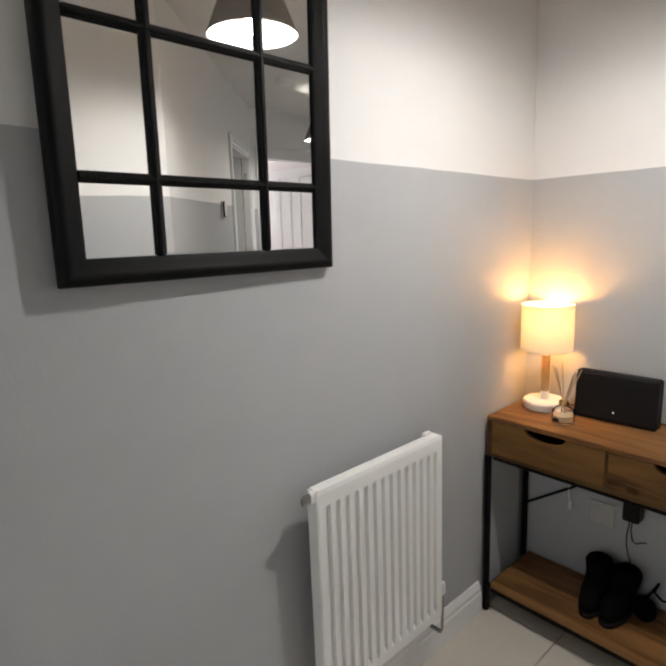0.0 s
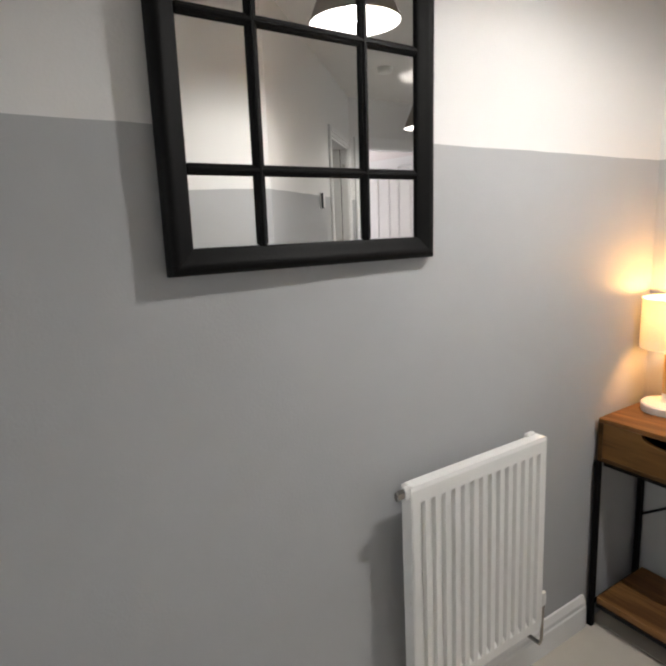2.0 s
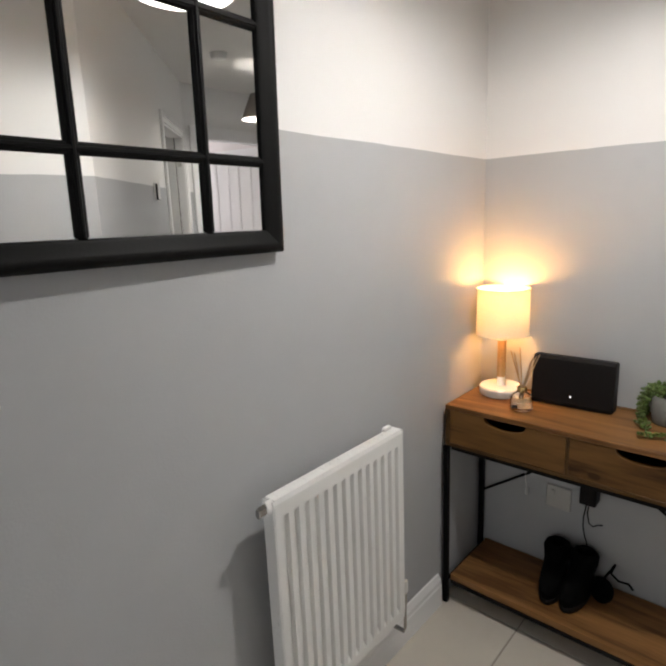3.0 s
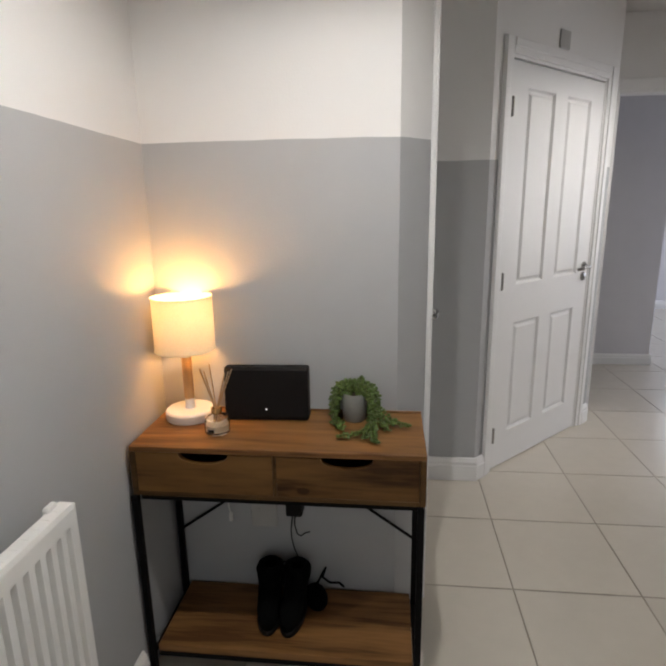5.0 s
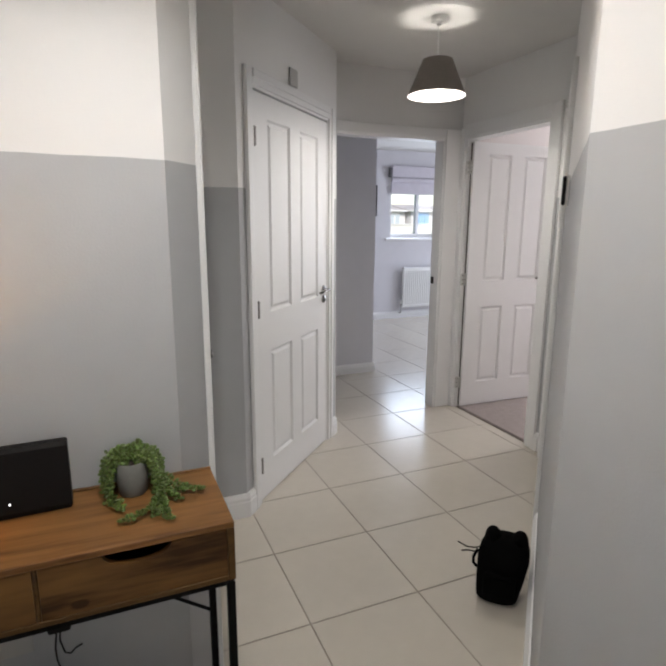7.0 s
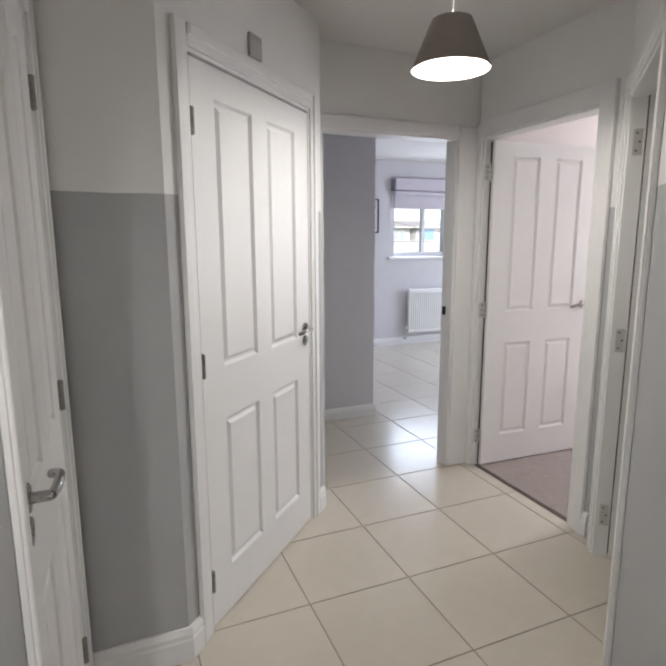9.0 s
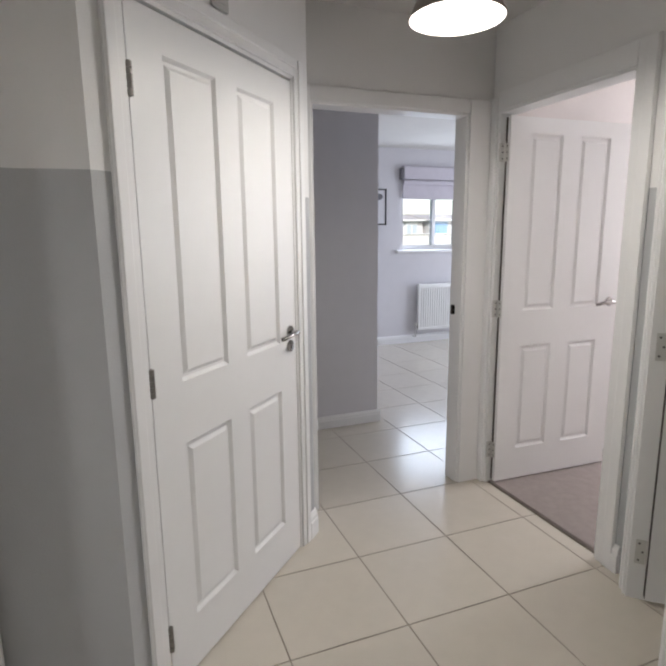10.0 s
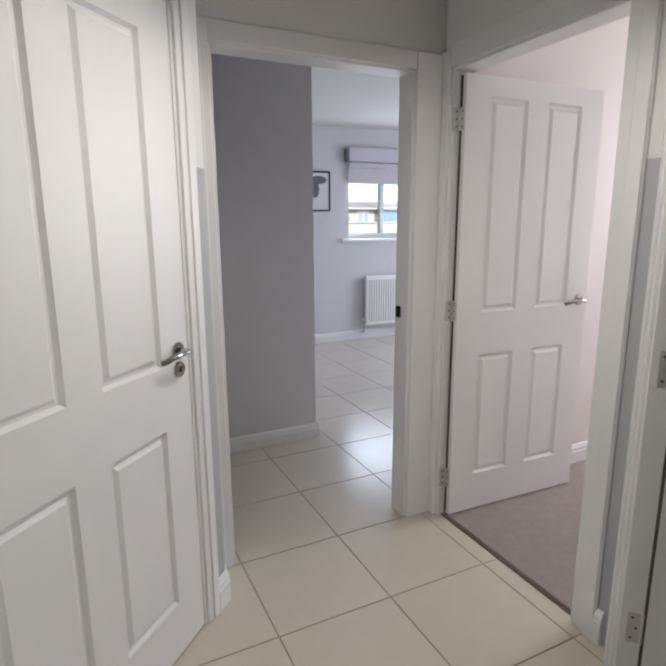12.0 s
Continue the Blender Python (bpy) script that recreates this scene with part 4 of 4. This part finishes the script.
def trailing_plant(x, y):
    ob = thing("potted_plant", pose(x, y, TOP), "trailing green succulent in a small grey pot", "plant")
    pot = part("pot", turned([(0.0001, 0), (0.030, 0), (0.033, 0.004), (0.037, 0.04), (0.038, 0.084), (0.037, 0.086), (0.034, 0.085), (0.033, 0.074), (0.0001, 0.074)], 36), CONCRETE, ob, "grey concrete pot", smooth=True)
    part("soil", turned([(0.0001, 0.078), (0.0325, 0.0765)], 24), SOIL, pot)
    rng = random.Random(7)
    stems, leaves = bmesh.new(), bmesh.new()

    def leaf(p, d, size):
        q = Vector(d).to_track_quat("Z", "Y").to_matrix().to_4x4()
        m = Matrix.Translation(p) @ q
        rings = [(0.0008, 0), (0.24 * size, 0.30 * size), (0.42 * size, 0.68 * size), (0.30 * size, 0.96 * size), (0.0006, 1.08 * size)]
        turned([(r * 1.0, z) for r, z in rings], 6, leaves, m @ Matrix.Diagonal((1, 0.7, 1, 1)))

    strands = []
    for k in range(26):
        a = 2 * math.pi * k / 26 + rng.uniform(-0.1, 0.1)
        reach = rng.uniform(0.030, 0.048)
        drop = rng.uniform(0.0, 0.075)
        if math.cos(a) < -0.55:
            continue
        strands.append([(0.014 * math.cos(a), 0.014 * math.sin(a), 0.080), (0.028 * math.cos(a), 0.028 * math.sin(a), 0.103 + rng.uniform(0, 0.012)),
                        ((0.030 + reach * 0.6) * math.cos(a), (0.030 + reach * 0.6) * math.sin(a), 0.094), ((0.034 + reach * 0.75) * math.cos(a), (0.034 + reach * 0.75) * math.sin(a), 0.078 - drop * 0.3),
                        ((0.036 + reach * 0.7) * math.cos(a), (0.036 + reach * 0.7) * math.sin(a), max(0.008, 0.060 - drop))])
    # strands that spill over the table: one to the front, one sideways along the top
    strands.append([(-0.008, -0.012, 0.085), (-0.026, -0.040, 0.098), (-0.036, -0.052, 0.060), (-0.075, -0.060, 0.020), (-0.112, -0.038, 0.009), (-0.138, -0.002, 0.008), (-0.150, 0.034, 0.008)])
    for ex, ey in ((-0.068, -0.155), (-0.176, -0.066), (-0.120, -0.060), (-0.095, -0.100), (-0.150, -0.040), (-0.055, -0.110)):
        sx, sy = -0.026, -0.040
        bend = (0.45 * ex - 0.012, 0.45 * ey - 0.030)
        strands.append([(0.3 * sx, 0.3 * sy, 0.085), (sx, sy, 0.098), (1.35 * sx, 1.3 * sy, 0.064), (bend[0], bend[1], 0.022), (0.75 * ex - 0.006, 0.75 * ey - 0.012, 0.009), (ex, ey, 0.008)])
    for ex, ey in ((-0.095, 0.034), (-0.070, 0.050), (-0.050, 0.056)):
        strands.append([(-0.008, 0.012, 0.085), (-0.020, 0.038, 0.098), (-0.026, 0.052, 0.06), (-0.034, 0.054, 0.022), (0.8 * ex, 0.9 * ey, 0.009), (ex, ey, 0.008)])
    for pts in strands:
        v = [Vector(p) for p in pts]
        path = []
        for a, b in zip(v, v[1:]):
            n = max(1, int((b - a).length / 0.0085))
            path += [a.lerp(b, i / n) for i in range(n)]
        path.append(v[-1])
        tube(path, 0.0011, 5, stems)
        for i, p in enumerate(path):
            ahead = (path[min(i + 1, len(path) - 1)] - path[max(i - 1, 0)]).normalized()
            side = ahead.orthogonal().normalized()
            spin = rng.uniform(0, 6.28)
            for q in range(3):
                d = Matrix.Rotation(spin + q * 2.09, 3, ahead) @ side + ahead * rng.uniform(0.1, 0.6)
                if p.z < 0.014:
                    d.z = abs(d.z)
                leaf(p, d.normalized(), rng.uniform(0.0105, 0.0145))
    part("stems", stems, LEAF, ob)
    tagged(part("foliage", leaves, LEAF, ob, "small plump green leaves", smooth=True), kind="stuff")
    return ob


trailing_plant(2.125, 0.967)


# ---- shoes and bag ----
def blob(bm, m, sx, sy, sz, segs=20):
    made = bmesh.ops.create_uvsphere(bm, u_segments=segs, v_segments=segs // 2, radius=1.0)["verts"]
    bmesh.ops.transform(bm, verts=made, matrix=m @ Matrix.Diagonal((sx, sy, sz, 1)))


def boot(x, y, turn):
    ob = thing("boot", pose(x, y, 0.1203, 0, 0, turn), "black fabric ankle boot on the lower shelf of the console", "boot", "boots on the shelf")
    n = 22
    out = []
    for i in range(n):
        a = 2 * math.pi * i / n
        c = math.cos(a)
        out.append((0.104 * c, (0.0365 + 0.004 * c) * math.sin(a)))
    bm = bmesh.new()
    sole = [[bm.verts.new((px * k, py * k, z)) for px, py in out] for z, k in ((0.0, 0.97), (0.004, 1.01), (0.016, 1.02), (0.020, 0.99))]
    bm.faces.new(sole[0][::-1])
    bm.faces.new(sole[-1])
    for r0, r1 in zip(sole, sole[1:]):
        for i in range(n):
            j = (i + 1) % n
            bm.faces.new((r0[i], r0[j], r1[j], r1[i]))
    part("sole", bm, PLASTIC_BLACK, ob, smooth=True)
    bm = bmesh.new()
    levels = [(0.018, 0.98, 0.98, 0), (0.042, 0.97, 1.04, 0), (0.060, 0.88, 1.02, -0.008), (0.078, 0.70, 1.0, -0.028), (0.092, 0.54, 1.06, -0.046), (0.110, 0.47, 1.18, -0.052),
              (0.128, 0.45, 1.24, -0.052), (0.141, 0.39, 1.08, -0.052), (0.147, 0.30, 0.80, -0.052), (0.142, 0.25, 0.62, -0.052), (0.110, 0.22, 0.55, -0.052)]
    rings = [[bm.verts.new((px * a + dx + 0.003 * math.sin(9 * z * 40 + px * 60), py * b, z)) for px, py in out] for z, a, b, dx in levels]
    for r0, r1 in zip(rings, rings[1:]):
        for i in range(n):
            j = (i + 1) % n
            bm.faces.new((r0[i], r0[j], r1[j], r1[i]))
    bm.faces.new(rings[-1])
    part("upper", bm, FABRIC_BLACK, ob, smooth=True)
    bm = bmesh.new()
    for k in range(3):
        px, z = 0.036 - k * 0.016, 0.072 + k * 0.013
        tube([(px, -0.026, z - 0.010), (px - 0.006, 0.0, z + 0.006), (px, 0.026, z - 0.010)], 0.0028, 6, bm)
    part("laces", bm, FABRIC_BLACK, ob)
    return ob


boot(2.058, 1.233, 187)
boot(2.058, 1.155, 176)
pouch = thing("black_pouch", pose(2.105, 1.092, 0.1203), "small black fabric pouch with loose strap on the shelf", "pouch")
bm = bmesh.new()
blob(bm, pose(0, 0, 0.028, 0, 0, 20), 0.058, 0.036, 0.028)
part("body", bm, FABRIC_BLACK, pouch, smooth=True)
part("strap", tube([(0.02, 0.0, 0.06), (0.025, -0.02, 0.10), (0.02, -0.03, 0.125), (0.015, -0.02, 0.09), (0.01, -0.045, 0.075), (0.0, -0.075, 0.085), (0.0, -0.09, 0.07)], 0.004, 6), FABRIC_BLACK, pouch, smooth=True)


def backpack():
    ob = thing("backpack", pose(2.240, -0.320, 0, 0, 0, 135) @ Matrix.Diagonal((1, 0.94, 0.97, 1)), "small black backpack leaning against the wall on the tiles", "backpack")
    bm = bmesh.new()
    levels = [(0.0, 0.070, 0.056), (0.010, 0.082, 0.068), (0.05, 0.088, 0.074), (0.11, 0.095, 0.074), (0.165, 0.100, 0.070), (0.205, 0.095, 0.063), (0.235, 0.082, 0.052), (0.250, 0.055, 0.034)]
    n = 24
    rings = []
    for z, a, b in levels:
        ring = []
        for i in range(n):
            t = 2 * math.pi * i / n
            c, s = math.cos(t), math.sin(t)
            k = (abs(c) ** 3 + abs(s) ** 3) ** (-1 / 3)
            ring.append(bm.verts.new((k * c * b - z * 0.10, k * s * a + (z - 0.12) * 0.10, z)))
        rings.append(ring)
    for r0, r1 in zip(rings, rings[1:]):
        for i in range(n):
            j = (i + 1) % n
            bm.faces.new((r0[i], r0[j], r1[j], r1[i]))
    bm.faces.new(rings[0][::-1])
    bm.faces.new(rings[-1])
    part("body", bm, FABRIC_BLACK, ob, smooth=True)
    for s in (-1, 1):
        bm = bmesh.new()
        blob(bm, pose(-0.022, s * 0.050 + 0.011, 0.230, -8 * s), 0.042, 0.035, 0.050)
        part("top_lobe", bm, FABRIC_BLACK, ob, smooth=True)
    bm = bmesh.new()
    box(bm, 0.045, 0.084, -0.064, 0.060, 0.022, 0.135, 0.018, seg=4)
    part("front_pocket", bm, FABRIC_BLACK, ob, smooth=True)
    part("zip", tube([(0.086, -0.066, 0.13), (0.09, 0, 0.138), (0.086, 0.066, 0.13)], 0.003, 6), FABRIC_BLACK, ob)
    bm = tube([(0.02, -0.07, 0.215), (0.03, -0.105, 0.205), (0.035, -0.135, 0.205), (0.03, -0.175, 0.215)], 0.0026, 6)
    tube([(0.02, -0.07, 0.212), (0.04, -0.10, 0.195), (0.045, -0.13, 0.198), (0.045, -0.155, 0.19)], 0.0026, 6, bm)
    part("drawcord", bm, FABRIC_BLACK, ob)
    bm = tube([(0.03, -0.094, 0.20), (0.035, -0.108, 0.17), (0.03, -0.108, 0.14), (0.02, -0.096, 0.12)], 0.006, 8)
    part("side_strap", bm, FABRIC_BLACK, ob, smooth=True)
    return ob


backpack()


# ---- far room: window, blind, picture ----
def window(name, place, w, h, label, mullion=0.5):
    """A uPVC window: x along, y to the room, z up from the sill, set in the depth of the wall."""
    ob = thing(name, place, label, "window")
    ob["kind"] = "structure"
    f = 0.055
    bm = bmesh.new()
    box(bm, 0, w, -0.06, 0, 0, f, 0.004)
    box(bm, 0, w, -0.06, 0, h - f, h, 0.004)
    box(bm, 0, f, -0.06, 0, f, h - f, 0.004)
    box(bm, w - f, w, -0.06, 0, f, h - f, 0.004)
    part("window_frame", bm, PVC, ob, "white uPVC frame")
    xs = [f, w - f]
    if mullion:
        part("mullion", boxed(w * mullion - 0.026, w * mullion + 0.026, -0.06, 0.003, f, h - f, 0.004), PVC, ob)
        xs = [f, w * mullion - 0.026, w * mullion + 0.026, w - f]
    for a, b in zip(xs[::2], xs[1::2]):
        pane = part("pane", boxed(a, b, -0.032, -0.028, f, h - f), GLASS, ob)
        pane.visible_shadow = False
    return ob


window("window_1", Matrix.Translation((7.93, -2.87, 1.185)) @ Matrix.Rotation(radians(90), 4, "Z") @ Matrix.Rotation(radians(180), 4, "Z"), 0.89, 0.915, "white two-light window over the radiator", 0.575)
sill = tagged(part("window_sill", boxed(7.70, 7.93, -3.86, -2.77, 1.150, 1.184, 0.006), GLOSS), "white window board under the far window", "window sill", kind="structure")
# unseen glazing added to the far room's fill opening
window("added_window_2", Matrix.Translation((7.15, -5.05, 0.05)) @ Matrix.Rotation(radians(180), 4, "Z"), 1.8, 2.05, "unseen glazed opening added to light the far room")
# unseen window added where the bedroom fill enters
window("added_window_3", Matrix.Translation((4.12, -4.05, 0.95)) @ Matrix.Rotation(radians(180), 4, "Z"), 0.75, 1.15, "unseen window added to light the bedroom")

# unseen window added as the opening for the lobby's fill lamp
window("added_window_4", Matrix.Translation((-2.65, 1.315, 0.85)) @ Matrix.Rotation(radians(-90), 4, "Z"), 0.80, 1.20, "unseen window added to light the lobby", 0)

blind = thing("roman_blind", pose(7.745, -3.31, 0), "half-lowered lilac roman blind over the window", "blind")
part("headrail", boxed(-0.045, 0, -0.47, 0.47, 2.155, 2.195, 0.004), BLIND, blind)
for za, zb2, o in ((1.800, 1.985, 0.022), (1.972, 2.022, 0.050), (2.034, 2.185, 0.060)):
    part("fold", boxed(-o - 0.008, -o + 0.012, -0.465, 0.465, za, zb2, 0.007, seg=3), BLIND, blind)
part("lining_cloth", boxed(-0.020, -0.014, -0.460, 0.460, 1.985, 2.16), BLIND, blind)
part("chain", tube([(-0.03, 0.485, 2.17), (-0.03, 0.487, 1.5)], 0.003, 6), PLASTIC_WHITE, blind)
part("end_bracket", boxed(-0.075, 0, 0.468, 0.505, 2.03, 2.165, 0.012, seg=3), BRACKET_GREY, blind, "dark grey end bracket")

picture = thing("picture_frame", pose(7.748, -2.43, 1.706), "framed grey abstract print in a thin black frame", "picture")
for a in ((-0.20, 0.20, -0.212, -0.198), (-0.20, 0.20, 0.198, 0.212), (-0.20, -0.186, -0.198, 0.198), (0.186, 0.20, -0.198, 0.198)):
    part("frame_bar", boxed(-0.022, 0, a[0], a[1], a[2], a[3], 0.001), BLACK_FRAME, picture)
part("print", boxed(-0.012, -0.006, -0.186, 0.186, -0.198, 0.198), PAPER, picture, "white print")
bm = bmesh.new()
blob(bm, pose(-0.0118, -0.06, 0.12), 0.0012, 0.10, 0.045)
blob(bm, pose(-0.0118, -0.02, 0.02), 0.0012, 0.05, 0.09)
part("print_motif", bm, INK, picture)


# ---- outside ----
tagged(part("ground", boxed(-60, 90, -80, 60, -0.45, -0.30), GRASS), "lawn outside the house", "ground", kind="structure")


def garage(x, y, w, label, doors):
    """A low pitched building seen over a garden wall: front wall on x, ridge along y."""
    ob = thing("garage", pose(x, y, -0.30), label, "garage")
    part("wall", boxed(0, 5, -w / 2, w / 2, 0, 2.42), FACADE, ob)
    bm = bmesh.new()
    v = [bm.verts.new(p) for p in ((-0.25, -w / 2 - 0.2, 2.40), (5.25, -w / 2 - 0.2, 2.40), (2.5, -w / 2 - 0.2, 2.85), (-0.25, w / 2 + 0.2, 2.40), (5.25, w / 2 + 0.2, 2.40), (2.5, w / 2 + 0.2, 2.85))]
    for q in ((0, 1, 2), (3, 5, 4), (0, 2, 5, 3), (1, 4, 5, 2), (0, 3, 4, 1)):
        bm.faces.new([v[i] for i in q])
    part("roof", bm, ROOFING, ob)
    part("gutter", boxed(-0.33, -0.26, -w / 2 - 0.2, w / 2 + 0.2, 2.34, 2.42, 0.02), PVC, ob)
    for y0, y1, z0, z1, paint, what in doors:
        leaf_part = part(what, boxed(-0.05, 0.02, y0, y1, z0, z1, 0.01), paint, ob)
        n = 3 if what == "door" else 2
        for k in range(n):
            yy = y0 + (y1 - y0) * (k + 0.5) / n
            part("panel", boxed(-0.065, -0.045, yy - (y1 - y0) * 0.42 / n, yy + (y1 - y0) * 0.42 / n, z0 + 0.12, z1 - 0.12, 0.008), paint if what == "door" else PANE_SKY, leaf_part)
    return ob


garage(30.4, -15.2, 2.6, "low pale rendered garage with windows across the road", ((-0.9, -0.15, 1.5, 2.25, PVC, "window"), (0.35, 0.95, 1.5, 2.2, PVC, "window")))
garage(30.0, -18.3, 3.2, "low pale garage with a blue door across the road", ((0.35, 1.40, 0.2, 2.30, BLUE_DOOR, "door"), (-1.2, -0.4, 1.5, 2.2, PVC, "window")))
boundary = thing("garden_wall", pose(24.0, -14.0, -0.30), "long pale rendered garden wall with coping", "garden wall")
part("wall", boxed(-0.12, 0.12, -14, 14, 0, 1.58), RENDER, boundary)
part("coping", boxed(-0.17, 0.17, -14.02, 14.02, 1.5805, 1.64, 0.015), RENDER, boundary)


# ---- floor tiles ----
PITCH, GX, GY = 0.4465, 3.271, -0.486
TM = bmesh.new()
h = PITCH / 2 - 0.0022
box(TM, -h, h, -h, h, -0.0034, 0.0, 0.0012)
tile_mesh = bpy.data.meshes.new("tile")
bmesh.ops.recalc_face_normals(TM, faces=TM.faces)
TM.to_mesh(tile_mesh)
TM.free()
tile_mesh.materials.append(TILE)
rng = random.Random(3)
for i in range(-13, 11):
    for j in range(-10, 5):
        x, y = GX + (i + 0.5) * PITCH, GY + (j + 0.5) * PITCH
        if x < -2.7 or (x < 1.0 and y < 0.0) or x > 7.9 or y > 1.8 or y < -5.1:
            continue
        if y < -1.8 and x < 4.15:
            continue
        t = new("tile", tile_mesh)
        t.parent = floor
        t.matrix_basis = pose(x, y, 0, rng.uniform(-0.04, 0.04), rng.uniform(-0.04, 0.04), 0)
